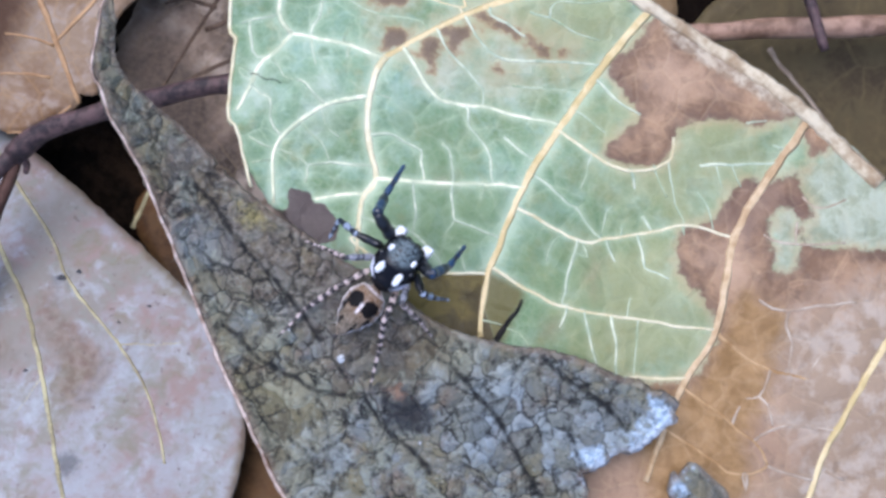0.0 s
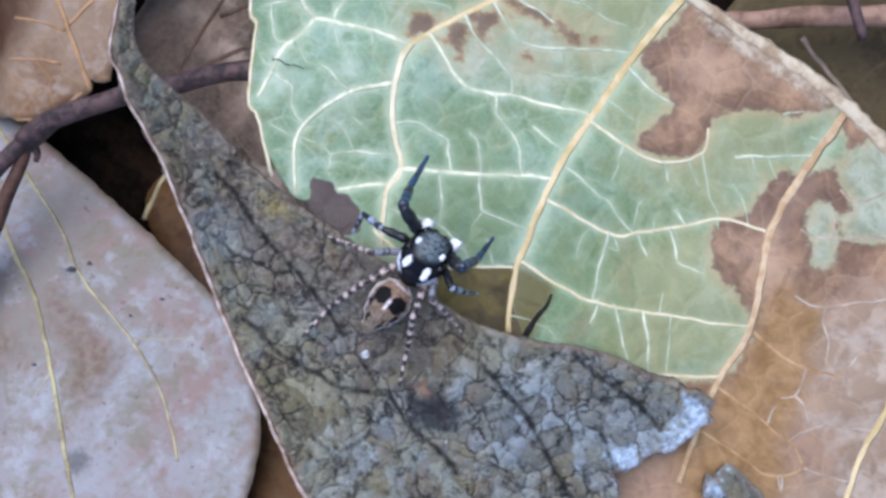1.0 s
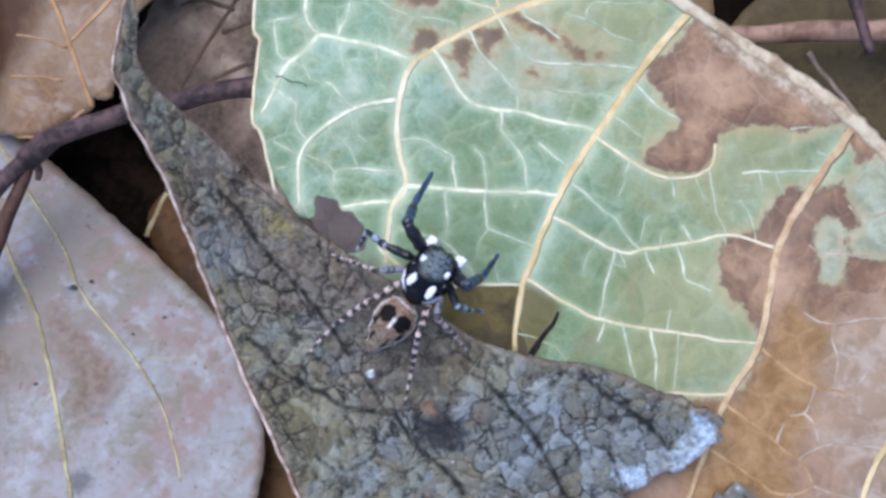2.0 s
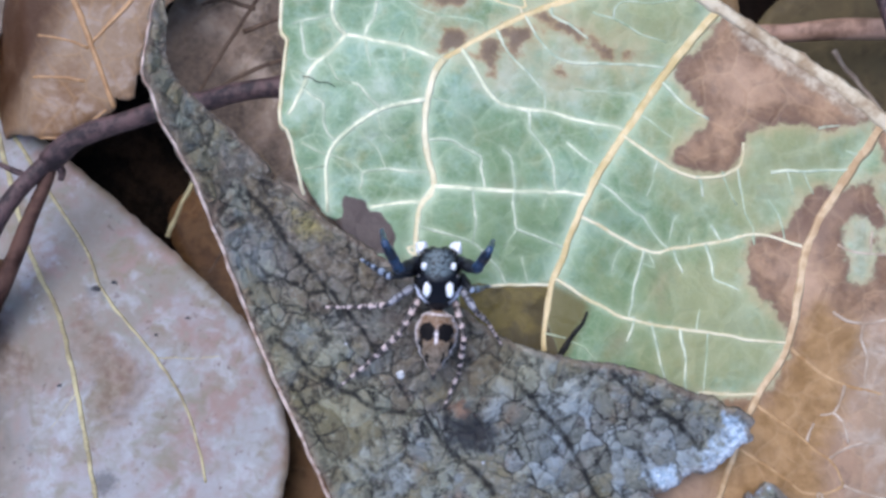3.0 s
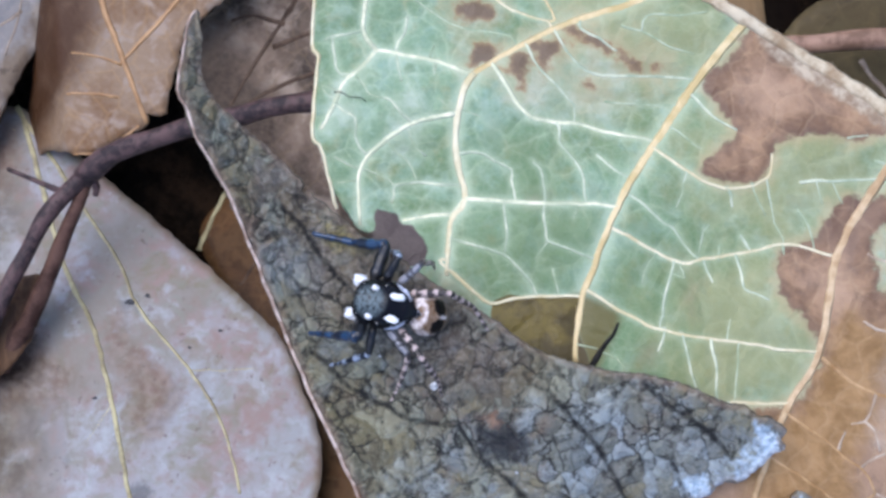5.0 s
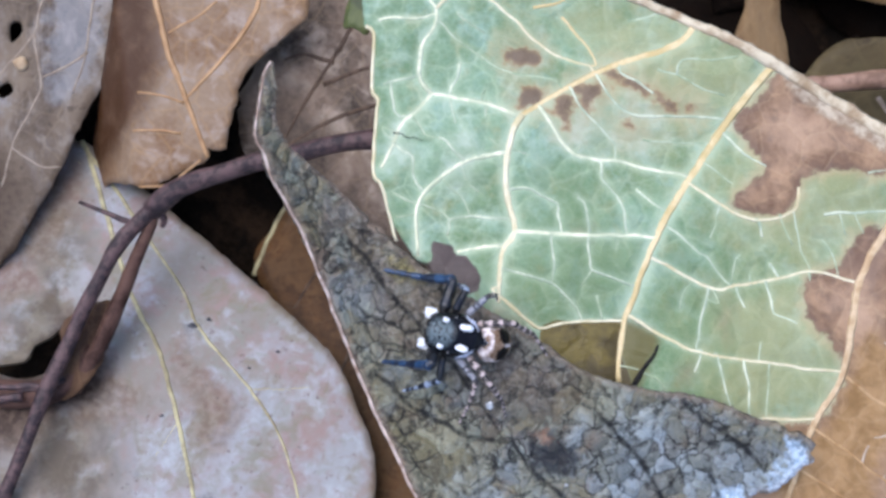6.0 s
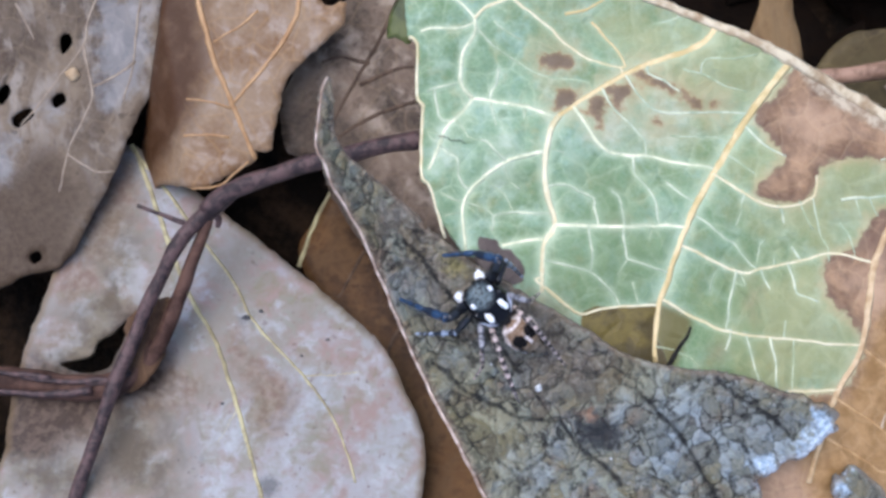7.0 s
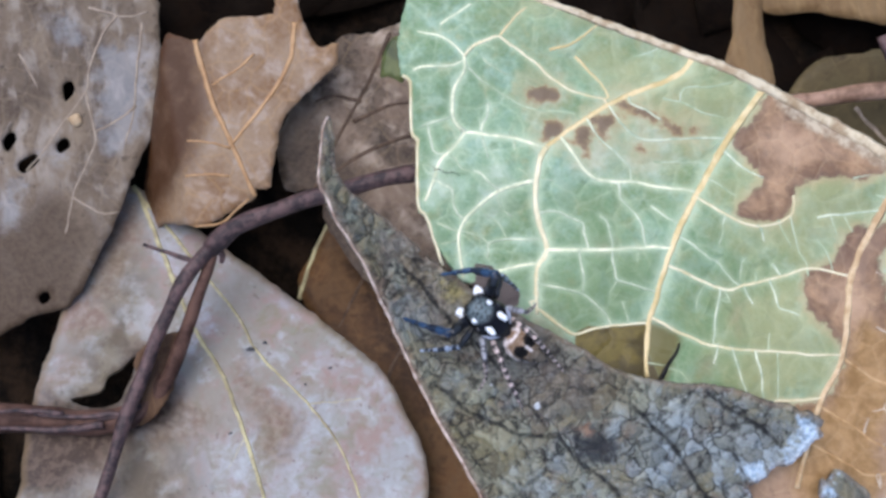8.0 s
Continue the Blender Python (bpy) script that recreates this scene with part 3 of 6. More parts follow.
def sheet(name, outline, height, material, step=0.4, thick=0.18, jag=0.06, holes=(), fields=None, curl=0.0, label="", category="leaf", group="", kind=""):
    """A leaf blade: its outline filled with a fine mesh that lies on height(x, y)."""
    ring = smooth(outline, True, step * 0.8)
    grit = np.array([[noise.noise((x * 1.1, y * 1.1, 3.0)), noise.noise((x * 1.1, y * 1.1, 9.0))] for x, y in ring])
    ring = ring + jag * grit + 0.5 * jag * np.random.RandomState(len(ring)).uniform(-1, 1, ring.shape)
    gaps = [smooth(h, True, step * 0.6) for h in holes]
    lo, hi = ring.min(axis=0), ring.max(axis=0)
    gx, gy = np.meshgrid(np.arange(lo[0], hi[0], step), np.arange(lo[1], hi[1], step * 0.87))
    gx = gx + (np.arange(gx.shape[0]) % 2)[:, None] * step / 2
    gx, gy = gx.ravel(), gy.ravel()
    keep = inside(gx, gy, ring)
    gx, gy = gx[keep], gy[keep]
    keep = away(gx, gy, ring, True) > 0.45 * step
    for g in gaps:
        keep &= ~inside(gx, gy, g) & (away(gx, gy, g, True) > 0.4 * step)
    gx, gy = gx[keep], gy[keep]
    loops, edges, points = [ring] + gaps, [], []
    for loop in loops:
        first = len(points)
        points += [Vector(q) for q in loop]
        edges += [(first + i, first + (i + 1) % len(loop)) for i in range(len(loop))]
    points += [Vector(q) for q in zip(gx, gy)]
    verts, _, faces, *_ = delaunay_2d_cdt(points, edges, [list(range(len(ring)))], 1, 1e-5)
    xy = np.array([tuple(v) for v in verts])
    x, y = xy[:, 0], xy[:, 1]
    faces = [tuple(f) for f in faces]
    if gaps:
        mids = np.array([xy[list(f)].mean(axis=0) for f in faces])
        drop = np.zeros(len(faces), bool)
        for g in gaps:
            drop |= inside(mids[:, 0], mids[:, 1], g)
        faces = [f for f, d in zip(faces, drop) if not d]
    z = height(x, y)
    border = away(x, y, ring, True)
    if curl:
        z = z + curl * np.exp(-border / 0.7)
    cx, cy = float(x.mean()), float(y.mean())
    cz = float(height(cx, cy))
    mesh = bpy.data.meshes.new(name)
    mesh.from_pydata([((a - cx) * MM, (b - cy) * MM, (c - cz) * MM) for a, b, c in zip(x, y, z)], [], faces)
    mesh.materials.append(material)
    for key, f in {**(fields or {}), "rim": lambda x, y: 0.28 - border}.items():
        mesh.attributes.new(key, "FLOAT", "POINT").data.foreach_set("value", np.asarray(f(x, y), np.float32))
    mesh.polygons.foreach_set("use_smooth", [True] * len(mesh.polygons))
    mesh.update()
    if mesh.polygons[0].normal.z < 0:
        mesh.flip_normals()
    ob = new(name, mesh)
    ob.location = (cx * MM, cy * MM, cz * MM)
    body = ob.modifiers.new("thickness", "SOLIDIFY")
    body.thickness, body.offset = thick * MM, -1.0
    return tagged(ob, label, category, group, kind)


def tube_mesh(name, path, radii, sides=8, flat=1.0, origin=(0, 0, 0)):
    """A mesh of round cross sections along a path in space, in mm, closed at its ends."""
    path = np.array(path, float)
    verts, faces = [], []
    side = None
    for i, p in enumerate(path):
        way = path[min(i + 1, len(path) - 1)] - path[max(i - 1, 0)]
        way = way / (np.linalg.norm(way) + 1e-12)
        ref = np.array([0, 0, 1.0]) if abs(way[2]) < 0.9 else (side if side is not None else np.array([1.0, 0, 0]))
        side = np.cross(way, ref)
        side /= np.linalg.norm(side) + 1e-12
        up = np.cross(side, way)
        for k in range(sides):
            a = 2 * math.pi * k / sides
            v = p + radii[i] * (math.cos(a) * side + flat * math.sin(a) * up) - np.array(origin)
            verts.append(tuple(v * MM))
    n = len(path)
    for i in range(n - 1):
        for k in range(sides):
            a, b = i * sides + k, i * sides + (k + 1) % sides
            faces.append((a, b, b + sides, a + sides))
    faces += [tuple(reversed(range(sides))), tuple(range((n - 1) * sides, n * sides))]
    mesh = bpy.data.meshes.new(name)
    mesh.from_pydata(verts, [], faces)
    mesh.polygons.foreach_set("use_smooth", [True] * len(mesh.polygons))
    bm = bmesh.new()
    bm.from_mesh(mesh)
    bmesh.ops.recalc_face_normals(bm, faces=bm.faces)
    bm.to_mesh(mesh)
    bm.free()
    return mesh


def rib(leaf, name, points, height, r0, r1, material, flat=0.55, lift=0.0, label=""):
    """A tapered vein that follows the blade, a part of its leaf."""
    xy = smooth(points, False, 0.3)
    s = np.linspace(0, 1, len(xy))
    r = r0 + (r1 - r0) * s
    r = r * (1 + 0.32 * np.array([noise.noise((x * 2.6, y * 2.6, 5.0)) for x, y in xy]))
    xy = xy + 0.07 * np.array([[noise.noise((x * 1.4, y * 1.4, 2.0)), noise.noise((x * 1.4, y * 1.4, 7.0))] for x, y in xy])
    path = [(x, y, float(height(x, y)) + lift) for x, y in xy]
    origin = tuple(c / MM for c in leaf.location)
    ob = new(name, tube_mesh(name, path, r, 6, flat, origin))
    ob.data.materials.append(material)
    ob.parent = leaf
    if label:
        tagged(ob, label)
    return ob


def stick(name, points, r0, r1, material, label, category="twig", knots=()):
    """A twig along points in space."""
    path = smooth(points, False, 0.5)
    s = np.linspace(0, 1, len(path))
    r = (r0 + (r1 - r0) * s) * np.array([1 + 0.16 * noise.noise(tuple(p * 0.8)) for p in path])
    for at, size in knots:
        r = r * (1 + size * np.exp(-((s - at) / 0.035) ** 2))
    path = path + 0.12 * np.array([noise.noise_vector(tuple(p * 0.35)) for p in path])
    mid = tuple(path[len(path) // 2])
    ob = new(name, tube_mesh(name, path, r, 12, 1.0, mid))
    ob.location = tuple(c * MM for c in mid)
    ob.data.materials.append(material)
    return tagged(ob, label, category)


# ---- the ground ----
def ground():
    bm = bmesh.new()
    bmesh.ops.create_grid(bm, x_segments=160, y_segments=160, size=60 * MM)
    # the litter is heaped: mounds of mould carry the upper leaves
    mounds = ((5.0, -4.5, 14.6, 9.5, 7.5), (-20.0, -9.0, 5.0, 8.0, 6.0), (-33.0, 12.0, 2.5, 6.0, 8.0), (18.0, -7.0, 12.0, 6.5, 6.0))
    for v in bm.verts:
        x, y = v.co.x / MM, v.co.y / MM
        heap = max(h * math.exp(-(((x - cx) / rx) ** 2 + ((y - cy) / ry) ** 2) ** 2) for cx, cy, h, rx, ry in mounds)
        v.co.z = heap * MM + 1.0 * MM * noise.fractal((v.co.x * 220, v.co.y * 220, 2.0), 1.0, 2.0, 4)
    ring = [e for e in bm.edges if e.is_boundary]
    far = bmesh.ops.extrude_edge_only(bm, edges=ring)["geom"]
    for v in far:
        if isinstance(v, bmesh.types.BMVert):
            v.co.x, v.co.y, v.co.z = v.co.x * 300, v.co.y * 300, 0.0
    mesh = bpy.data.meshes.new("ground")
    bm.to_mesh(mesh)
    bm.free()
    mesh.polygons.foreach_set("use_smooth", [True] * len(mesh.polygons))
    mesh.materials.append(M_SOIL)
    return tagged(new("ground", mesh), "leaf mould under the litter, coloured dark for the shade in the gaps", "ground", kind="structure")


ground()

# ---- the half-green leaf ----
ALIVE = region([(15.28, 3.19), (15.93, 3.77), (16.70, 4.41), (18.08, 4.96), (20.02, 5.22), (20.38, 2.82), (19.76, 0.20), (17.74, -0.04), (15.81, 0.18), (15.40, 0.52), (15.38, 1.11), (15.76, 1.46), (15.74, 2.05), (15.48, 2.53)], [(14.28, 1.57), (14.95, 1.76), (15.19, 1.11), (15.21, -0.06), (15.08, -0.76), (14.50, -1.18), (14.15, -0.76), (14.05, 0.17), (13.96, 0.75)])
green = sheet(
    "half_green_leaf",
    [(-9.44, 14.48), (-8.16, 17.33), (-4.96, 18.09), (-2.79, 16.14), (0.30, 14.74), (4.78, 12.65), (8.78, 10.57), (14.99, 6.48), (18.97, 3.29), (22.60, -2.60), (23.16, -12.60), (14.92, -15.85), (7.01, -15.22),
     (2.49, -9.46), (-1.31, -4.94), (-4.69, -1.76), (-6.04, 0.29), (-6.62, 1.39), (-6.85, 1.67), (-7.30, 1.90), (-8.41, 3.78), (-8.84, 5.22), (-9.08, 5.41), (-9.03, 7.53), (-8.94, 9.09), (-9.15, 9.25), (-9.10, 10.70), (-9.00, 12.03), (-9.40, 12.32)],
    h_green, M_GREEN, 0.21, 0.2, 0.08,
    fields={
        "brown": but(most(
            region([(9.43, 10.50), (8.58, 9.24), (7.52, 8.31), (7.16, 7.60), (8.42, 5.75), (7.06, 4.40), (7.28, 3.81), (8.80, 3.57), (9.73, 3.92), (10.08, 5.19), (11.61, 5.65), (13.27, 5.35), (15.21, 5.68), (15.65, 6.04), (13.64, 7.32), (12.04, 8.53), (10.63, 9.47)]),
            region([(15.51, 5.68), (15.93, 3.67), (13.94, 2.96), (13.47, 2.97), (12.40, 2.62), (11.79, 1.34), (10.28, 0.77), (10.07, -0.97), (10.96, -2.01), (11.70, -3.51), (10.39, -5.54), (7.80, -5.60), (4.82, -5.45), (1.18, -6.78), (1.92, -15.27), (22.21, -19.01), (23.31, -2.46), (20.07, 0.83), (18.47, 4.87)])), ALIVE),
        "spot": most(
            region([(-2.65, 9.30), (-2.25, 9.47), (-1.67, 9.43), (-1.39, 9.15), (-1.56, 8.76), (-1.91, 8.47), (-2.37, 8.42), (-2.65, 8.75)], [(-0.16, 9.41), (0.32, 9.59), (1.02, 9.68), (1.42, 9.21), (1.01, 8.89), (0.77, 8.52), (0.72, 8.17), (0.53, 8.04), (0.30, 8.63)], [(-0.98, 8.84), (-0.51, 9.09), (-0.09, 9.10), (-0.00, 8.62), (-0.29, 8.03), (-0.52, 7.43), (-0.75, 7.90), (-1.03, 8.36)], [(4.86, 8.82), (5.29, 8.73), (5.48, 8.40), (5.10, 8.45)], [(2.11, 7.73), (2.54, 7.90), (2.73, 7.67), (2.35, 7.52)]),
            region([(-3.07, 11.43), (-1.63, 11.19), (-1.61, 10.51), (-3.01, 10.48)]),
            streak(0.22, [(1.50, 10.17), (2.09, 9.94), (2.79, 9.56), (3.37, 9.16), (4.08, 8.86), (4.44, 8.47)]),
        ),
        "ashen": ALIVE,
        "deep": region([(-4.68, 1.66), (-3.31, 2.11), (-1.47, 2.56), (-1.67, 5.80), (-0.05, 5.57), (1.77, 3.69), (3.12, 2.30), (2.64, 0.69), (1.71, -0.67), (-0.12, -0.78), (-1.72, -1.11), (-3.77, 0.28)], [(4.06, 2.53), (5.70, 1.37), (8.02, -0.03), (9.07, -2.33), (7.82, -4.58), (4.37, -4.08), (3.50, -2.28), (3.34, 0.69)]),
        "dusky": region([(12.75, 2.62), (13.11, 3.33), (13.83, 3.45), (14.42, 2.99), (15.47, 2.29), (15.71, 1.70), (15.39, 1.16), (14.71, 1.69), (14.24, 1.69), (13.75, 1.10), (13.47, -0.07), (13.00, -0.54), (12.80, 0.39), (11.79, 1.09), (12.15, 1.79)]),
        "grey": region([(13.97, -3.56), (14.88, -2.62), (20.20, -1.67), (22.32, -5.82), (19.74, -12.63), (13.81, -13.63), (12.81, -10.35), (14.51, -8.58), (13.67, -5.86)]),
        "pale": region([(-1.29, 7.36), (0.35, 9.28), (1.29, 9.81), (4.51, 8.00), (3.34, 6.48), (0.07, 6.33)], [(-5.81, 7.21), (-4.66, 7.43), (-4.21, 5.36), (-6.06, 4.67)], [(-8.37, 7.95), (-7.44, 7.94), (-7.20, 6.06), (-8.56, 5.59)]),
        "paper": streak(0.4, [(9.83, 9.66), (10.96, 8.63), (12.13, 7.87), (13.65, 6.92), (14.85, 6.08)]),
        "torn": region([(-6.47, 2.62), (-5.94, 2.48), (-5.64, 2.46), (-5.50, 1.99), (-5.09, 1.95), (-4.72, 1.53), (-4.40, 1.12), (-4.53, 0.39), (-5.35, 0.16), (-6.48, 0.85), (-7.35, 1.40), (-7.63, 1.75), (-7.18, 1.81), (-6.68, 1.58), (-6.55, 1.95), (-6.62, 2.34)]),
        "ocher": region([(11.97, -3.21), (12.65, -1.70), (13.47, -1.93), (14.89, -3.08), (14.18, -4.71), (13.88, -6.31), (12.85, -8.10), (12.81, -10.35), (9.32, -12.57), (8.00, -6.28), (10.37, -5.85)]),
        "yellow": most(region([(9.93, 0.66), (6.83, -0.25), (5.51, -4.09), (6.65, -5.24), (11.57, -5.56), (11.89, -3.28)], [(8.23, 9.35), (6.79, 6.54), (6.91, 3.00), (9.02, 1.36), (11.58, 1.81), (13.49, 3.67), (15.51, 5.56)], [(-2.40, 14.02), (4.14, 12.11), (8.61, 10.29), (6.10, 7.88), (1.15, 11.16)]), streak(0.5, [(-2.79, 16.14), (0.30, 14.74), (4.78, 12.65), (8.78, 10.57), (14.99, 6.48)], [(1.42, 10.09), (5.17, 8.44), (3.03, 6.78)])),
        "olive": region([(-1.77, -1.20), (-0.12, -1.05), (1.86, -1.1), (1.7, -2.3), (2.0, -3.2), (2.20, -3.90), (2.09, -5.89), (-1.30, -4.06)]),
        "olive_fade": region([(1.5, -1.0), (2.7, -1.2), (3.5, -1.9), (3.0, -2.9), (2.5, -4.0), (2.0, -5.0), (1.4, -3.0)]),
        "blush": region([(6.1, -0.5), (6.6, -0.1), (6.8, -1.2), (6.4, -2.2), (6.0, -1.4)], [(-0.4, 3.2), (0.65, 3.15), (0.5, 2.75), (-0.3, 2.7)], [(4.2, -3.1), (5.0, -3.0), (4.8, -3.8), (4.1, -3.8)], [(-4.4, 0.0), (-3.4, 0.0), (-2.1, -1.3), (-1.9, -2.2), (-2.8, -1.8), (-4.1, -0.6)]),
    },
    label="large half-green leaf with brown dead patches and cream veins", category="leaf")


green_lines = []


def joined(line):
    """A vein's line, drawn on at its ends to the stouter vein that it springs from."""
    line = [tuple(q) for q in line]
    for at in (0, -1):
        end, best, foot = np.array(line[at]), 0.75, None
        for other, _, _ in green_lines:
            gaps = np.hypot(*(other - end).T)
            if gaps.min() < best:
                best, foot = gaps.min(), other[gaps.argmin()]
        if foot is not None and best > 0.06:
            line = [tuple(foot)] + line if at == 0 else line + [tuple(foot)]
    return line


def veins(name, material, r0, r1, *lines, label=""):
    for line in lines if r0 > 0.12 else [joined(line) for line in lines]:
        green_lines.append((smooth(line, False, 0.3), 0.16 + 2.6 * r0, min(1.0, 0.15 + 6.0 * r0)))
        rib(green, name, line, h_green, r0 * 0.9, r1 * 0.85, material, 0.1, 0.004, label)


rib(green, "midrib", [(-5.02, 17.34), (-2.79, 16.14), (0.30, 14.74), (4.78, 12.65), (8.78, 10.57), (14.99, 6.48), (18.93, 2.81)], h_green, 0.15, 0.4, M_MIDRIB, 0.5, 0.0, "thick straw-coloured midrib along the upper margin")
veins("side_vein", M_VEIN, 0.23, 0.14, [(9.07, 10.49), (7.40, 8.54), (5.11, 5.31), (3.41, 2.65), (2.24, -0.22), (1.82, -1.36), (1.55, -3.74)], label="straw-yellow side vein")
veins("side_vein", M_TAN_VEIN, 0.25, 0.14, [(15.75, 5.45), (13.94, 2.96), (12.47, 0.41), (11.65, -3.44), (10.27, -5.58), (9.32, -7.51), (8.44, -9.70)], label="tan side vein")
veins("side_vein", M_VEIN, 0.2, 0.13, [(5.69, 12.40), (4.58, 11.34), (1.47, 10.33), (-0.87, 9.13), (-2.58, 8.08)], label="straw-yellow side vein")
veins("side_vein", M_CREAM, 0.17, 0.12, [(-2.36, 8.21), (-2.78, 7.69), (-3.12, 6.51), (-3.23, 5.07), (-2.84, 2.96), (-3.44, 2.05), (-3.64, -0.16)], label="cream side vein")

veins("cross_vein", M_WHITE_VEIN, 0.11, 0.09,
      [(-2.65, 8.19), (-3.96, 8.67), (-5.58, 9.07), (-6.47, 9.21)], [(-6.47, 9.21), (-6.96, 9.83), (-7.00, 10.70), (-6.76, 11.67), (-6.25, 12.34), (-6.26, 13.05)], [(-6.47, 9.21), (-6.98, 8.60), (-7.67, 8.04), (-8.06, 7.52), (-8.24, 6.88), (-8.75, 5.87)],
      [(-3.14, 6.54), (-4.20, 6.34), (-5.03, 6.16), (-6.05, 5.48), (-6.79, 4.86), (-7.20, 4.09), (-7.25, 2.94), (-7.15, 1.94)], [(-2.84, 2.96), (-3.37, 2.34), (-3.49, 1.42), (-3.59, 0.27)],
      [(-3.37, 2.34), (-4.22, 2.30), (-5.42, 2.12)], [(-2.84, 2.96), (-1.46, 2.88), (0.36, 2.75), (1.86, 2.76), (3.41, 2.62)],
      [(-1.42, 8.24), (-0.78, 7.08), (-0.16, 6.39), (0.89, 6.16), (1.95, 6.08), (3.00, 5.74), (4.17, 5.55), (5.06, 5.31)], label="cream cross vein")
veins("cross_vein", M_CREAM, 0.09, 0.07,
      [(5.14, 5.00), (6.00, 4.36), (6.93, 3.74), (7.63, 3.42), (8.68, 3.37), (9.49, 3.64), (9.84, 3.96), (9.91, 4.80)], [(3.35, 1.65), (4.74, 0.87), (6.03, 0.28), (7.34, 0.49), (9.00, 0.71), (10.29, 1.03), (11.54, 0.76), (12.47, 0.41)],
      [(2.24, -0.86), (3.52, -1.71), (5.09, -2.47), (6.46, -2.75), (8.09, -2.95), (9.75, -3.25), (11.65, -3.47)], [(-3.88, 0.51), (-3.59, 0.12), (-2.64, -0.71), (-1.86, -1.34), (-0.92, -1.12), (0.57, -1.03), (1.89, -1.04)], [(7.80, -5.42), (8.98, -5.47), (10.35, -5.52)],
      [(-6.26, 13.05), (-5.67, 13.59), (-4.94, 13.85), (-4.36, 13.98), (-3.81, 13.53), (-3.26, 13.09), (-2.45, 12.34), (-1.92, 11.74), (-0.83, 10.96), (0.00, 10.63), (0.70, 10.45)], label="yellowish cross vein")
veins("fine_vein", M_FINE, 0.075, 0.05,
      [(-7.08, 10.08), (-7.71, 9.92), (-8.29, 9.85), (-8.64, 9.69)], [(-8.29, 9.85), (-8.21, 8.98), (-8.12, 8.51), (-7.88, 8.22), (-7.58, 8.24)], [(-5.20, 10.61), (-5.31, 9.90), (-5.57, 9.55), (-5.66, 9.19)], [(-8.18, 6.96), (-7.78, 6.61), (-7.39, 6.38), (-7.36, 5.68), (-7.20, 5.17), (-6.86, 4.86)],
      [(-5.02, 6.15), (-5.37, 6.49), (-5.83, 7.07), (-6.18, 7.19)], [(-2.96, 3.56), (-3.99, 3.61), (-4.80, 3.69), (-5.72, 3.57), (-5.79, 3.20), (-5.88, 2.87)], [(-2.95, 4.88), (-2.49, 4.93), (-2.03, 4.83), (-1.69, 4.58), (-0.95, 4.18), (-0.91, 3.72), (-0.78, 2.90)], [(-1.24, 2.67), (-1.19, 1.98), (-1.17, 1.29), (-1.29, 0.61)],
      [(-0.20, 9.34), (0.07, 8.74), (0.42, 8.28), (1.00, 7.70), (1.47, 7.13), (1.75, 6.90), (1.70, 6.19)], [(0.96, 10.02), (1.37, 9.25), (1.95, 8.55), (2.54, 8.21), (3.25, 8.15), (4.44, 8.12), (5.85, 8.08), (6.56, 8.00)], [(2.09, 10.11), (2.79, 9.75), (3.26, 9.40), (3.54, 9.16)], [(1.04, 6.02), (1.05, 5.47), (1.21, 5.12), (1.67, 4.49), (2.00, 3.83), (2.09, 2.90)],
      [(-0.07, 4.48), (0.27, 4.18), (0.38, 3.59), (0.44, 2.85), (0.36, 2.32), (0.43, 1.63), (0.52, 1.25), (1.27, 0.95), (2.08, 0.60), (2.47, 0.51)], [(2.61, 4.78), (2.95, 4.50), (3.64, 3.96), (4.05, 3.70)], [(-3.36, 1.33), (-2.31, 1.03), (-1.31, 0.68), (-0.55, -0.03), (-0.14, -0.56), (0.05, -1.00)], [(4.03, 3.07), (4.78, 2.45), (5.36, 1.87), (5.72, 1.76), (6.07, 1.18), (6.53, 0.60), (6.77, 0.43)],
      [(5.69, 0.14), (5.51, -0.44), (5.30, -1.01), (5.15, -1.81), (5.02, -2.21)], [(7.00, 0.36), (7.10, -0.10), (7.31, -0.56)], [(8.42, 0.29), (8.51, -0.22), (8.60, -0.80), (9.06, -1.03), (9.63, -1.26)], [(8.57, 1.41), (8.80, 0.94), (8.98, 0.66)],
      [(8.10, 3.39), (8.22, 3.04), (8.27, 2.58)], [(6.90, 7.06), (7.47, 6.46), (7.92, 6.10), (8.49, 5.78)], [(11.02, 3.62), (12.32, 3.62), (13.51, 3.67), (14.29, 3.68)], [(5.25, -2.37), (5.12, -2.82), (4.92, -3.27)],
      [(5.93, -2.60), (6.07, -3.28), (6.25, -4.19), (6.47, -4.92)], [(7.09, -2.84), (7.19, -3.40), (7.29, -4.43), (7.29, -5.34)])
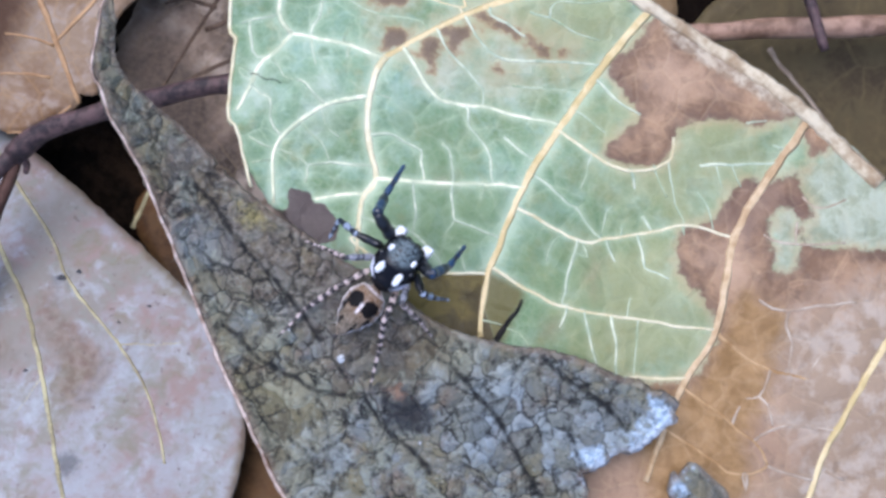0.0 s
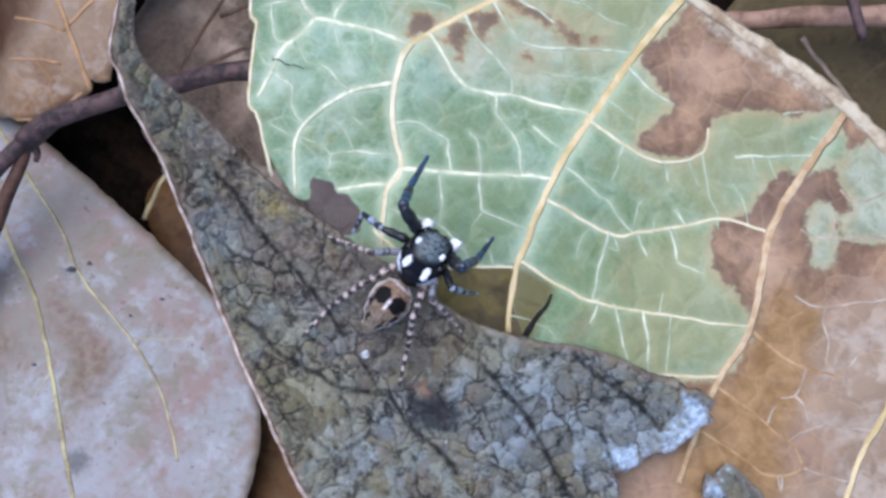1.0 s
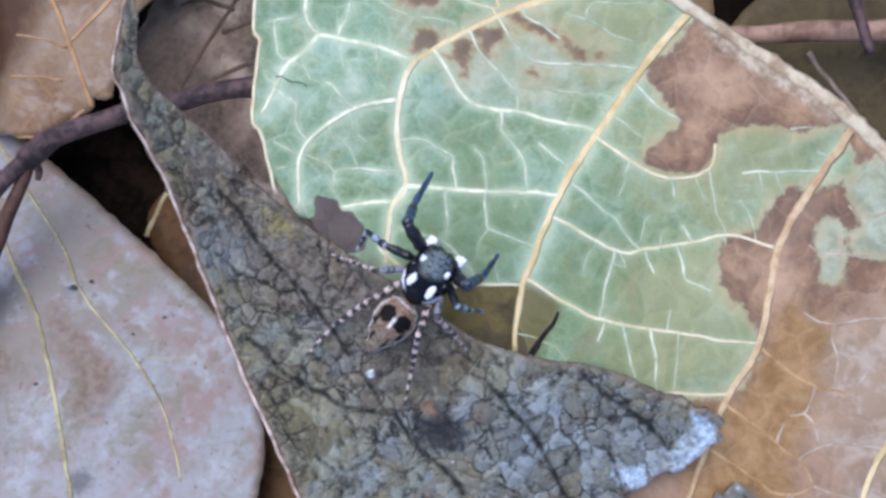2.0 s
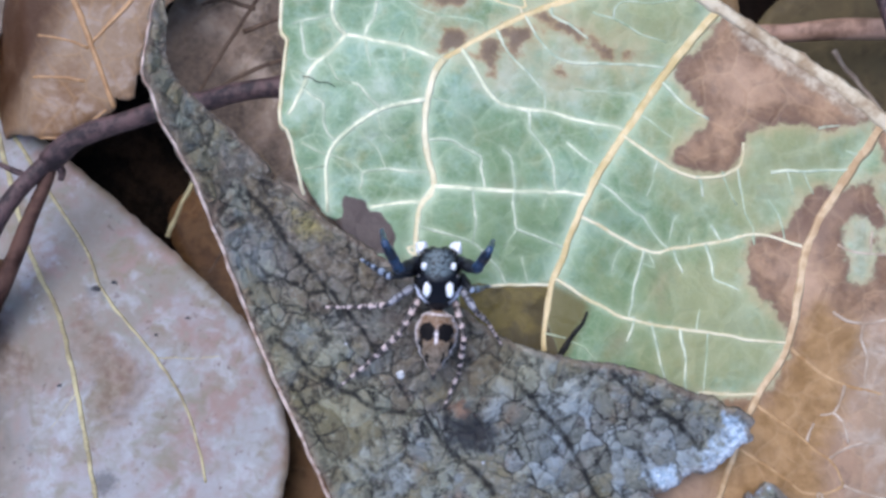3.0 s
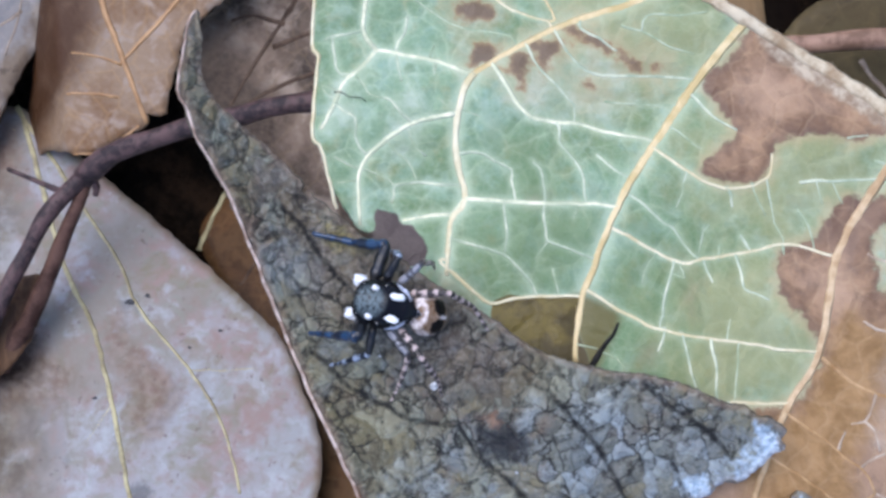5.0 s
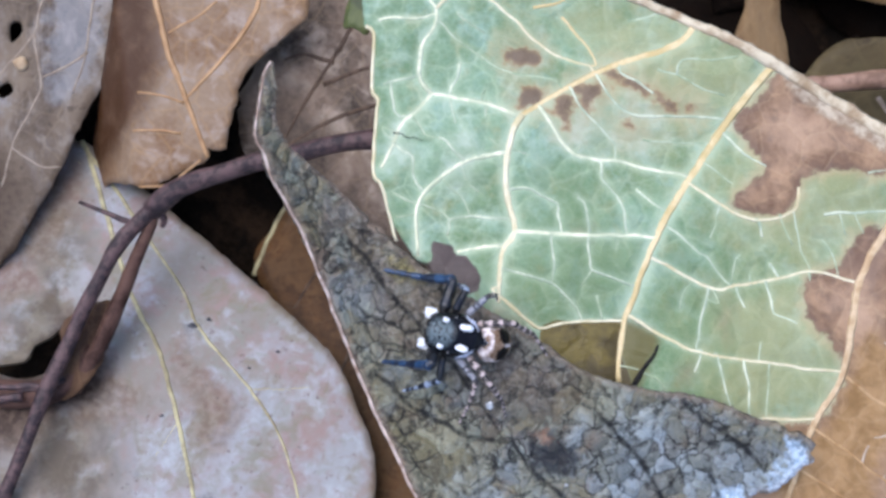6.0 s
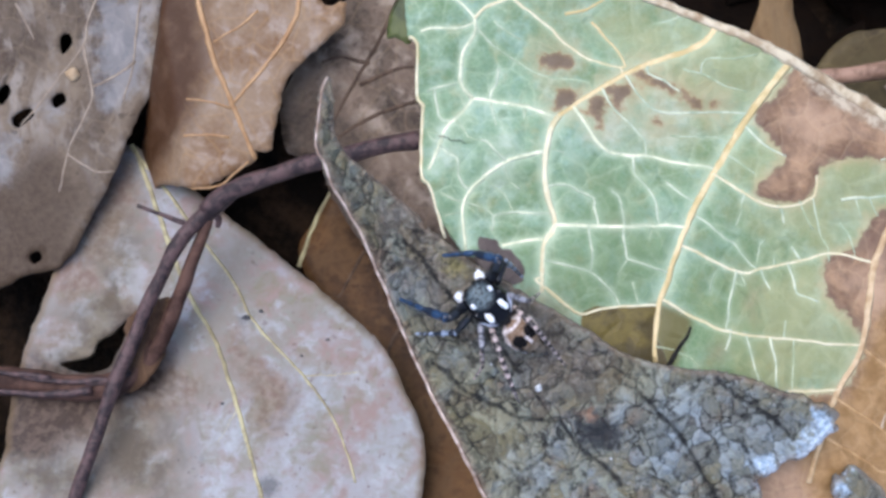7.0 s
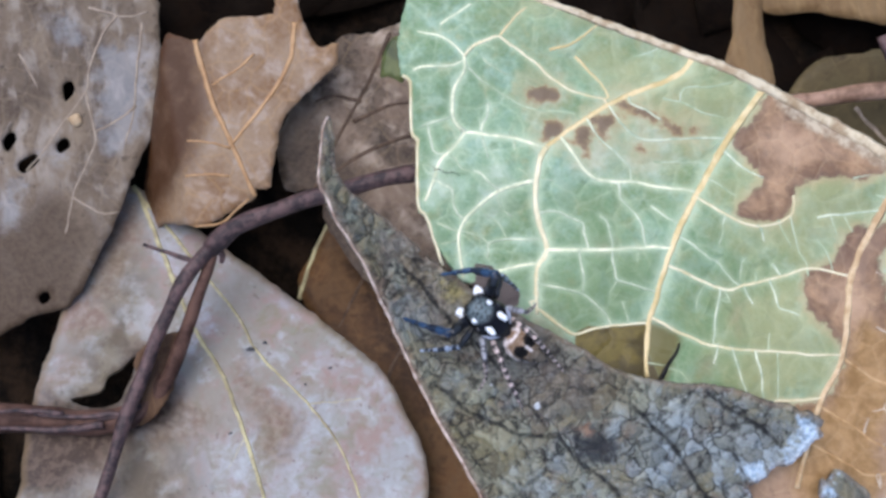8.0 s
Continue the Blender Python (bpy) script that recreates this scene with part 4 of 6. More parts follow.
veins("fine_vein", M_FAINT, 0.05, 0.03,
      [(-5.61, 9.07), (-5.56, 8.36), (-5.44, 7.89)], [(-7.18, 8.07), (-6.87, 7.55), (-6.76, 7.36)], [(-8.73, 7.74), (-8.48, 7.32)], [(-4.10, 9.42), (-4.06, 8.70)],
      [(-4.06, 8.65), (-4.10, 8.11)], [(-3.18, 6.67), (-3.64, 6.95), (-3.98, 7.18)], [(-2.93, 6.67), (-2.26, 6.42)], [(-8.22, 4.75), (-7.54, 4.41), (-7.20, 4.30), (-6.52, 4.07), (-5.95, 3.80), (-5.79, 3.57)],
      [(-7.29, 3.77), (-8.11, 3.72)], [(1.6, -2.98), (2.45, -3.19)], [(-5.14, 5.80), (-4.91, 5.12), (-4.45, 4.77)], [(-5.72, 5.00), (-5.15, 4.54), (-4.92, 3.96)],
      [(0.49, 1.20), (0.24, 0.88), (0.01, 0.49)], [(1.70, 2.71), (1.58, 2.09)], [(0.70, 0.10), (0.86, -0.54), (0.93, -1.00)], [(3.01, 7.04), (4.19, 6.94), (5.61, 6.87), (6.13, 6.87)],
      [(3.74, 10.23), (4.91, 9.87), (5.61, 9.40), (6.79, 9.05)], [(5.36, 6.23), (6.05, 5.75), (6.96, 5.03)], [(6.35, 3.97), (6.17, 3.62), (6.09, 3.15), (5.90, 2.57)], [(4.99, 0.64), (4.63, 0.25), (4.38, -0.55)],
      [(9.69, 3.67), (9.87, 2.69), (9.99, 1.88), (10.33, 1.29), (10.37, 0.59)], [(10.92, 2.46), (11.26, 1.99), (11.48, 1.40), (11.54, 0.94)], [(11.73, 3.57), (11.97, 2.69)], [(12.44, 3.57), (12.79, 2.69)],
      [(7.27, 1.83), (7.03, 1.64), (6.91, 1.29), (6.77, 0.48)], [(7.60, 0.43), (7.66, 1.06)], [(7.80, -2.73), (7.94, -2.05)], [(8.26, -3.08), (8.12, -4.44), (7.99, -5.35)],
      [(2.50, -3.27), (3.29, -3.61), (3.62, -4.17)], [(5.93, 0.18), (6.15, -0.33)], [(8.99, 3.62), (9.28, 2.93), (9.64, 2.23)], [(14.26, 4.52), (14.75, 4.34)],
      [(13.05, 5.38), (14.03, 5.56)])
veins("fine_vein", M_WHITE_VEIN, 0.075, 0.05,
      [(-8.83, 12.54), (-8.40, 12.68), (-7.55, 12.69), (-6.77, 12.65), (-6.33, 12.85)], [(-6.26, 13.13), (-6.92, 13.93), (-7.75, 14.31), (-8.44, 14.50)], [(-7.29, 14.81), (-6.56, 15.22), (-5.67, 15.77)])
veins("fine_vein", M_VEIN, 0.075, 0.05,
      [(-4.30, 14.03), (-3.59, 14.82), (-2.83, 15.44)], [(-1.81, 13.19), (-0.63, 13.44), (0.27, 13.97), (0.86, 14.37)], [(-0.54, 12.71), (-0.01, 12.10), (0.64, 11.33), (1.00, 10.53)])
veins("fine_vein", M_FAINT, 0.05, 0.035,
      [(-6.10, 12.48), (-5.35, 11.74), (-4.53, 11.13), (-3.73, 10.51), (-3.04, 10.19), (-2.06, 9.99), (-0.94, 9.80)], [(-5.28, 12.87), (-4.74, 12.42), (-4.05, 11.97)], [(2.46, 12.55), (3.31, 12.64), (4.05, 13.03)], [(4.86, 10.66), (6.28, 10.64), (7.43, 10.81)])
veins("brown_vein", M_OCHRE_VEIN, 0.09, 0.06,
      [(11.74, -3.68), (12.33, -4.15), (13.03, -4.68), (13.94, -5.18), (14.85, -5.40), (15.52, -5.57)], [(10.20, -5.92), (11.04, -6.53), (11.72, -6.98), (12.40, -7.65), (13.09, -8.11), (13.44, -8.56), (13.67, -9.14)], [(9.61, -7.80), (10.48, -8.29), (11.40, -8.97), (11.87, -9.32), (12.58, -9.49), (13.31, -9.35), (13.67, -9.14)], label="ochre vein in the dead brown tissue")
veins("fine_vein", M_PALE_TAN, 0.065, 0.045,
      [(13.14, -8.11), (13.82, -7.66), (14.89, -7.44), (15.94, -7.62), (16.63, -7.67)], [(13.94, -5.18), (13.67, -5.86), (13.42, -6.27), (12.83, -6.36)], [(13.42, -6.27), (13.75, -6.65), (13.95, -7.44)], [(14.77, -2.67), (14.67, -3.32), (14.89, -4.02), (14.76, -4.71), (14.73, -5.40)],
      [(13.48, -2.16), (14.07, -2.51), (14.77, -2.67), (15.58, -2.50), (16.76, -2.38), (17.71, -2.26)], [(15.41, -5.50), (15.90, -4.81), (16.25, -4.42), (16.89, -4.39), (17.62, -4.45)], [(13.67, -9.14), (14.52, -9.50), (15.71, -9.79)], [(12.77, -9.50), (12.70, -10.13)],
      [(12.31, -7.14), (12.57, -6.65)], [(13.73, 0.63), (14.18, 0.40), (14.87, 0.22), (15.81, 0.18), (17.26, 0.26)], [(15.15, 1.11), (15.05, 0.17)], [(15.46, 2.24), (15.80, 1.94), (16.27, 1.78), (17.40, 2.12)],
      [(16.19, -9.41), (17.01, -9.82)])
veins("side_vein", M_VEIN, 0.2, 0.14, [(19.89, -2.60), (18.02, -5.35), (16.81, -7.43), (16.18, -8.59), (15.66, -10.01), (14.90, -11.73)], label="cream side vein")
rib(green, "pale_margin", [(-9.40, 12.32), (-9.00, 11.97), (-9.10, 10.70), (-9.12, 9.27), (-8.91, 9.03), (-9.00, 7.53), (-9.07, 5.52), (-8.81, 5.28), (-8.41, 3.78), (-8.08, 2.62)], h_green, 0.09, 0.07, M_CREAM, 0.8, 0.0, "pale rim along the toothed margin")


def halo(x, y):
    best = np.zeros(np.shape(x))
    for line, reach, share in green_lines:
        best = np.maximum(best, share * (1.0 - away(x, y, line) / reach))
    return best


def add_field(ob, name, f):
    """A further field on a blade that is already built."""
    at = np.array([tuple(v.co) for v in ob.data.vertices]) / MM + np.array(ob.location) / MM
    ob.data.attributes.new(name, "FLOAT", "POINT").data.foreach_set("value", np.asarray(f(at[:, 0], at[:, 1]), np.float32))


def swell(x, y):
    """How far the blade bulges between its veins."""
    far = np.full(np.shape(x), 9.0)
    for line, reach, share in green_lines:
        far = np.minimum(far, away(x, y, line))
    return np.minimum(far / 0.9, 1.0)


add_field(green, "halo", halo)
add_field(green, "swell", swell)
rib(green, "torn_slit", [(3.33, -2.09), (3.09, -2.61), (2.62, -3.18), (2.20, -3.90)], h_green, 0.05, 0.13, M_BLACK, 0.5, 0.03, "blackened edge of a tear")
rib(green, "hair", [(-8.25, 7.47), (-7.90, 7.45), (-7.62, 7.26), (-7.20, 7.23), (-6.88, 7.04)], h_green, 0.022, 0.014, M_BLACK, 0.6, 0.06, "thin black fibre stuck to the blade")

# ---- the weathered grey leaf under the spider ----
LEFT_EDGE = [(-12.86, 9.98), (-13.10, 9.48), (-13.36, 8.15), (-13.50, 7.00), (-13.25, 6.33), (-12.95, 5.31), (-11.99, 3.44), (-10.92, 0.66), (-9.80, -2.41), (-8.89, -4.61), (-7.76, -7.00), (-6.55, -9.66), (-5.11, -11.78)]
dark = sheet(
    "weathered_leaf",
    [*reversed(LEFT_EDGE), (-12.78, 8.90), (-12.82, 7.69), (-12.29, 6.48), (-10.78, 5.13), (-9.08, 3.34), (-7.35, 1.78), (-4.37, -0.25), (-2.38, -1.49), (-0.39, -2.92), (1.87, -3.78), (4.88, -4.31), (7.12, -5.23), (7.98, -5.42), (8.48, -5.79), (8.90, -5.79), (9.49, -6.36), (9.30, -6.67), (9.53, -7.01), (8.98, -7.23), (8.47, -7.72), (7.81, -8.15), (7.16, -8.20), (5.98, -8.95),
     (5.56, -9.13), (5.47, -10.48), (1.29, -13.11), (-2.67, -13.20)],
    h_dark, M_DARK, 0.17, 0.3, 0.09, curl=0.25, holes=[[(-9.3, 3.35), (-9.13, 3.42), (-8.93, 3.18), (-8.97, 3.02), (-9.21, 3.15)]],
    fields={
        "mauve": region([(-10.5, 3.5), (-9.0, 3.2), (-6.4, 1.2), (-2.4, -1.6), (-0.6, -3.0), (-1.6, -4.8), (-4.6, -4.6), (-6.4, -2.6), (-8.2, -1.2), (-9.6, 1.0)]),
        "moss": region([(-8.3, 1.9), (-7.6, 1.75), (-7.3, 1.1), (-7.9, 0.8), (-8.4, 1.2)]),
        "olive": region([(-8.92, -3.51), (-6.27, -4.38), (-4.49, -6.14), (-4.01, -10.06), (-6.22, -11.24), (-7.98, -7.00)], [(-0.97, -2.58), (3.47, -4.33), (4.13, -5.43), (1.25, -6.07), (-0.96, -4.33)]),
        "silver": region([(0.84, -4.14), (4.15, -4.40), (8.51, -6.17), (9.18, -7.50), (6.25, -9.62), (1.91, -9.65), (-0.71, -7.43)], [(-5.96, -7.37), (-3.34, -7.20), (-2.48, -9.57), (-5.55, -10.00)]),
        "stain": region([(-2.57, -6.21), (-1.36, -5.99), (-0.60, -6.65), (-0.93, -7.32), (-2.02, -7.21)]),
        "bleach": most(region([(5.50, -8.42), (6.28, -8.00), (7.04, -8.55), (6.58, -9.40), (5.60, -9.40)], [(7.41, -7.49), (8.30, -7.06), (8.29, -5.95), (9.49, -6.72), (9.18, -7.83), (7.82, -8.57)])),
        "rust": region([(-2.46, -5.77), (-1.80, -5.48), (-1.36, -5.99), (-1.91, -6.21)]),
    },
    label="weathered grey-brown leaf with black cracked veins and a pale rim")


def away_from(lines):
    """Distance of points from the nearest of several lines."""
    lines = [(smooth(l, False, 0.3), w) for l, w in lines]

    def value(x, y):
        best = np.full(np.shape(x), -9.0)
        for line, wide in lines:
            shift = 0.1 * np.array([[noise.noise((a * 1.9, b * 1.9, 1.0)), noise.noise((a * 1.9, b * 1.9, 8.0))] for a, b in line])
            best = np.maximum(best, wide - away(x, y, line + shift))
        return best
    return value


MAIN_CRACKS = (
    [(-8.97, -3.1), (-8.33, -3.56), (-7.45, -4.44), (-6.36, -5.11), (-5.88, -5.33), (-5.26, -5.68), (-4.71, -5.88), (-4.16, -5.93), (-3.17, -6.02)],
    [(-9.98, 2.62), (-9.27, 1.81), (-8.73, 1.00), (-8.18, 0.21), (-7.31, -0.71), (-6.33, -1.80), (-5.85, -2.42), (-5.25, -3.25), (-4.99, -3.74)],
    [(-3.17, -6.02), (-2.65, -6.9), (-2.30, -7.32), (-1.75, -7.80), (-0.87, -8.58), (-0.48, -9.19)],
    [(0.33, -4.71), (1.08, -5.55), (1.75, -6.37), (2.29, -6.98), (2.85, -8.1), (3.4, -9.1), (4.0, -10.2)],
    [(4.07, -4.30), (4.51, -4.79), (5.08, -5.41), (5.65, -5.72), (6.67, -6.38), (7.41, -7.39)],
    [(5.13, -7.31), (5.38, -8.22), (5.60, -9.09)],
)
SIDE_CRACKS = (
    [(-4.16, -4.62), (-3.94, -5.33), (-3.66, -5.82)], [(-5.00, -5.81), (-4.87, -6.47), (-4.60, -7.33)], [(3.23, -4.21), (3.18, -4.65), (2.91, -4.99), (2.77, -5.81), (2.58, -6.46), (2.29, -6.98)],
    [(2.62, -7.55), (3.72, -7.43), (4.87, -7.31)], [(-9.31, -2.35), (-8.73, -2.73), (-8.32, -2.07)], [(-5.51, -8.40), (-5.12, -8.83)], [(-10.53, 2.78), (-10.01, 2.09), (-9.92, 1.44)],
    [(-7.87, 2.32), (-7.48, 1.75), (-7.60, 1.31)], [(-11.52, 3.40), (-10.99, 2.77), (-10.83, 2.30)], [(-7.10, -6.82), (-6.34, -7.48), (-5.25, -8.46)], [(-5.91, -8.68), (-6.56, -8.02), (-6.99, -7.26)],
    [(-6.99, -7.26), (-7.32, -6.60), (-7.77, -5.63), (-8.21, -5.09)], [(-3.17, -6.02), (-3.51, -6.87), (-3.94, -7.52), (-4.82, -8.14)], [(5.85, -5.37), (5.87, -6.24)], [(6.84, -5.70), (6.62, -6.42)],
    [(7.41, -7.39), (7.84, -6.91), (8.16, -6.14)], [(0.33, -4.71), (-0.22, -4.44), (-0.65, -4.00)], [(1.75, -6.37), (2.41, -6.09), (2.77, -5.81)], [(3.50, -7.51), (3.41, -8.39), (3.72, -9.06)],
    [(-9.39, -0.48), (-8.30, -0.92), (-7.31, -0.71)], [(-8.98, -1.80), (-7.88, -1.91), (-7.00, -2.24), (-5.85, -2.42)], [(-10.13, 0.17), (-9.39, -0.48), (-9.30, -1.36)], [(-3.36, -8.36), (-2.15, -8.11), (-1.60, -7.68)],
)
for line in MAIN_CRACKS:
    rib(dark, "black_vein", line, h_dark, 0.045, 0.03, M_BLACK, 0.3, -0.01)
add_field(dark, "crack", away_from([(l, 0.075) for l in MAIN_CRACKS] + [(l, 0.02) for l in SIDE_CRACKS]))
rib(dark, "pale_margin", [(x - 0.1, y - 0.03) for x, y in LEFT_EDGE], h_dark, 0.055, 0.085, M_RIM, 1.0, 0.2, "pinkish pale rolled margin")
chip = sheet("leaf_fragment", [(9.26, -10.12), (9.42, -9.04), (9.64, -9.33), (9.92, -8.85), (10.32, -8.72), (11.03, -9.33), (11.69, -10.25), (10.75, -11.75)], h_dark, M_DARK, 0.3, 0.25, 0.08,
             fields={"crack": lambda x, y: -9.0 + 0.0 * x, "mauve": lambda x, y: -9.0 + 0.0 * x, "olive": lambda x, y: -9.0 + 0.0 * x, "stain": lambda x, y: -9.0 + 0.0 * x, "rust": lambda x, y: -9.0 + 0.0 * x, "moss": lambda x, y: -9.0 + 0.0 * x, "bleach": region([(9.26, -10.01), (9.37, -9.04), (9.92, -8.85), (10.14, -8.76), (9.95, -9.37), (9.67, -10.02)])}, label="torn fragment of a bleached grey leaf")

# ---- the pinkish leaf ----
left = sheet(
    "pinkish_leaf",
    [(-26.51, 8.86), (-24.25, 7.20), (-20.54, 4.21), (-17.57, 1.77), (-14.33, -0.96), (-11.82, -3.41), (-10.66, -5.97), (-9.96, -7.53), (-9.72, -8.94), (-9.89, -10.84), (-10.63, -13.06), (-12.62, -15.64), (-18.58, -17.29), (-22.88, -15.96), (-33.05, -12.07), (-32.71, -7.97), (-32.38, -4.33), (-31.7, -1.7), (-31.0, 0.5), (-30.3, 2.8), (-29.4, 5.2), (-27.7, 8.2)],
    h_left, M_LEFT, 0.35, 0.25, 0.08, holes=[[(-30.01, -3.5), (-28.32, -3.19), (-27.98, -2.43), (-27.17, -2.01), (-26.33, -1.35), (-26.45, -2.35), (-26.89, -3.19), (-27.3, -3.9), (-28.7, -4.1)]],
    # dark: brown patch at the fork, then the stalk's shadow painted on the blade
    fields={"mould": region([(-18.7, -10.2), (-18.1, -9.95), (-17.6, -10.5), (-17.9, -11.0), (-18.5, -10.9)], [(-19.9, -1.4), (-19.3, -1.3), (-19.2, -1.8), (-19.8, -1.8)]), "brown_and_shade": region([(-26.99, 7.41), (-26.35, 8.40), (-26.11, 6.35), (-26.86, 4.06), (-27.94, 1.83), (-29.76, -0.32), (-29.96, 2.89), (-28.41, 4.79)], [(-32.13, -6.30), (-29.73, -5.23), (-27.54, -5.94), (-26.24, -7.19), (-29.25, -7.91), (-31.09, -7.82)], [(-25.70, -5.13), (-23.83, -3.68), (-22.22, -3.74), (-21.24, -5.29), (-23.12, -6.42), (-25.33, -6.64)], [(-20.03, -1.37), (-18.43, -3.91), (-16.86, -5.79), (-17.48, -7.53), (-19.34, -6.26), (-20.63, -3.80)]), "tan": region([(-32.76, -3.05), (-30.01, 1.23), (-28.05, 4.79), (-26.33, 8.85), (-25.11, 5.25), (-24.10, 0.79), (-23.15, -3.80), (-22.29, -11.46), (-32.46, -10.65)]), "dark": region([(-26.47, -0.95), (-24.5, -0.8), (-23.9, -2.62), (-24.2, -4.6), (-26.29, -5.4)], [(-33.47, -3.3), (-30.2, -3.4), (-28.2, -4.2), (-26.4, -4.2), (-26.3, -5.6), (-27.6, -7.2), (-29.6, -8.0), (-31.4, -8.2), (-33.4, -8.3)])}, label="smooth pinkish-grey leaf with a yellow midrib")
rib(left, "midrib", [(-26.51, 8.86), (-25.75, 7.37), (-23.04, 0.44), (-21.30, -2.62), (-19.95, -6.35), (-18.83, -10.17), (-17.81, -13.56)], h_left, 0.15, 0.11, M_LEFT_VEIN, 0.2, 0.0, "yellow-green midrib")
rib(left, "side_vein", [(-26.33, 8.49), (-24.77, 6.60), (-22.54, 3.60), (-20.23, 0.42), (-19.04, -1.82), (-16.33, -4.82), (-14.67, -7.19), (-13.52, -10.48)], h_left, 0.12, 0.07, M_LEFT_VEIN, 0.25)

# ---- leaves round them ----
orange = sheet(
    "russet_leaf",
    [(-21.09, 16.65), (-20.32, 17.32), (-19.37, 17.85), (-18.07, 17.90), (-16.83, 17.89), (-16.55, 18.13), (-16.33, 20.02), (-15.16, 19.94), (-15.12, 17.96), (-14.63, 16.54), (-13.90, 15.76), (-13.29, 15.97), (-13.03, 15.88), (-13.25, 14.78), (-13.76, 14.24), (-14.64, 13.58), (-15.88, 12.53), (-16.61, 11.66), (-17.08, 10.27), (-17.41, 8.91), (-17.66, 7.87), (-17.97, 7.73), (-18.54, 7.90), (-18.49, 7.37), (-19.43, 6.91), (-20.62, 6.31), (-21.96, 5.95), (-23.97, 6.29), (-25.49, 6.40), (-25.86, 8.11), (-24.85, 11.34), (-23.61, 15.00), (-23.02, 17.12), (-22.05, 16.91)],
    # dark: shade of the left half that bends down, painted into the blade
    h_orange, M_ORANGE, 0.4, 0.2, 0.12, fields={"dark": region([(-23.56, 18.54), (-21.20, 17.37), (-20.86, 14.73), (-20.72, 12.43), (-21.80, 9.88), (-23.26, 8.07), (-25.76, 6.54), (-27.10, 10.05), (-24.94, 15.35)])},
    label="russet tan leaf with orange veins beside the twig")
rib(orange, "midrib", [(-21.25, 16.72), (-20.92, 14.74), (-20.43, 12.74), (-19.63, 10.55), (-19.10, 9.03), (-18.52, 7.41)], h_orange, 0.17, 0.12, M_ORANGE_VEIN, 0.25)
rib(orange, "side_vein", [(-19.63, 10.55), (-17.49, 12.87), (-15.94, 15.07), (-15.43, 17.33)], h_orange, 0.1, 0.15, M_ORANGE_VEIN, 0.25)

holed = sheet(
    "holed_leaf",
    [(-38.90, 23.99), (-27.99, 22.18), (-24.23, 20.56), (-23.84, 16.77), (-24.31, 12.48), (-25.94, 9.36), (-27.32, 6.42), (-28.42, 4.48), (-29.88, 2.07), (-32.29, 1.42), (-37.26, 0.76), (-43.51, 11.21)],
    h_holed, M_HOLED, 0.45, 0.25, 0.14, fields={"brown_and_shade": region([(-45.1, 9.0), (-34.5, 7.6), (-31.8, 9.1), (-29.98, 9.2), (-28.7, 8.2), (-27.5, 6.3), (-28.3, 4.2), (-29.27, 1.19), (-37.46, -1.59), (-45.66, 4.41)], [(-31.6, 16.6), (-30.2, 16.2), (-29.9, 14.9), (-30.9, 13.4), (-32.4, 13.8)]),
        "pale": region([(-27.96, 16.66), (-26.53, 17.7), (-24.73, 17.83), (-24.35, 15.27), (-24.86, 11.82), (-26.27, 10.77), (-27.5, 9.9), (-28.1, 12.5)], [(-30.95, 19.4), (-28.69, 18.99), (-28.12, 17.58), (-29.51, 17.23), (-30.84, 17.79)], [(-34.1, 9.54), (-32.71, 9.67), (-32.37, 8.05), (-33.42, 6.32), (-34.3, 6.37)], [(-31.38, 11.10), (-30.22, 11.37), (-29.42, 10.84), (-30.44, 10.08)]), "dark": lambda x, y: -9.0 + 0.0 * x},
    holes=[[(-29.80, 15.11), (-29.28, 15.31), (-29.05, 14.71), (-29.68, 14.07)], [(-30.37, 11.55), (-29.78, 11.91), (-29.47, 11.38), (-30.17, 10.96)], [(-32.77, 10.56), (-31.70, 11.08), (-31.39, 10.62), (-32.47, 9.93)], [(-33.65, 12.00), (-33.07, 12.56), (-32.68, 12.08), (-33.34, 11.29)], [(-32.01, 2.57), (-31.45, 2.86), (-31.20, 2.41), (-31.74, 2.05)]],
    label="grey-brown leaf with black-rimmed insect holes")

umber = sheet(
    "umber_leaf",
    [(-16.84, 7.85), (-17.33, 9.43), (-17.05, 11.65), (-15.38, 14.14), (-14.04, 15.75), (-12.75, 16.80), (-11.02, 16.84), (-9.97, 17.16), (-6.25, 16.49), (-5.59, 7.17), (-6.43, 0.70), (-8.31, -1.20), (-10.30, -0.35), (-12.52, 1.87), (-14.35, 4.75), (-15.19, 7.21)],
    # shade towards the left edge is put into the umber colour
    h_umber, M_UMBER, 0.5, 0.2, 0.2, fields={"brown_and_shade": region([(-17.57, 9.7), (-16.06, 11.69), (-15.51, 13.05), (-14.5, 12.2), (-13.4, 12.2), (-12.6, 9.8), (-11.6, 8.5), (-12.2, 2.0), (-16.0, 5.0)]), "dark": lambda x, y: -0.9 + 0.0 * x}, label="dull umber leaf lying below the twig")
rust = sheet(
    "rust_leaf",
    [(-16.84, 1.47), (-15.68, 4.20), (-14.09, 6.39), (-10.50, 6.64), (-7.19, 3.53), (-3.67, -11.74), (-5.80, -17.95), (-12.33, -18.98), (-13.33, -4.80)],
    h_rust, M_RUST, 0.6, 0.2, 0.08, label="rust-brown leaf deep between two others")

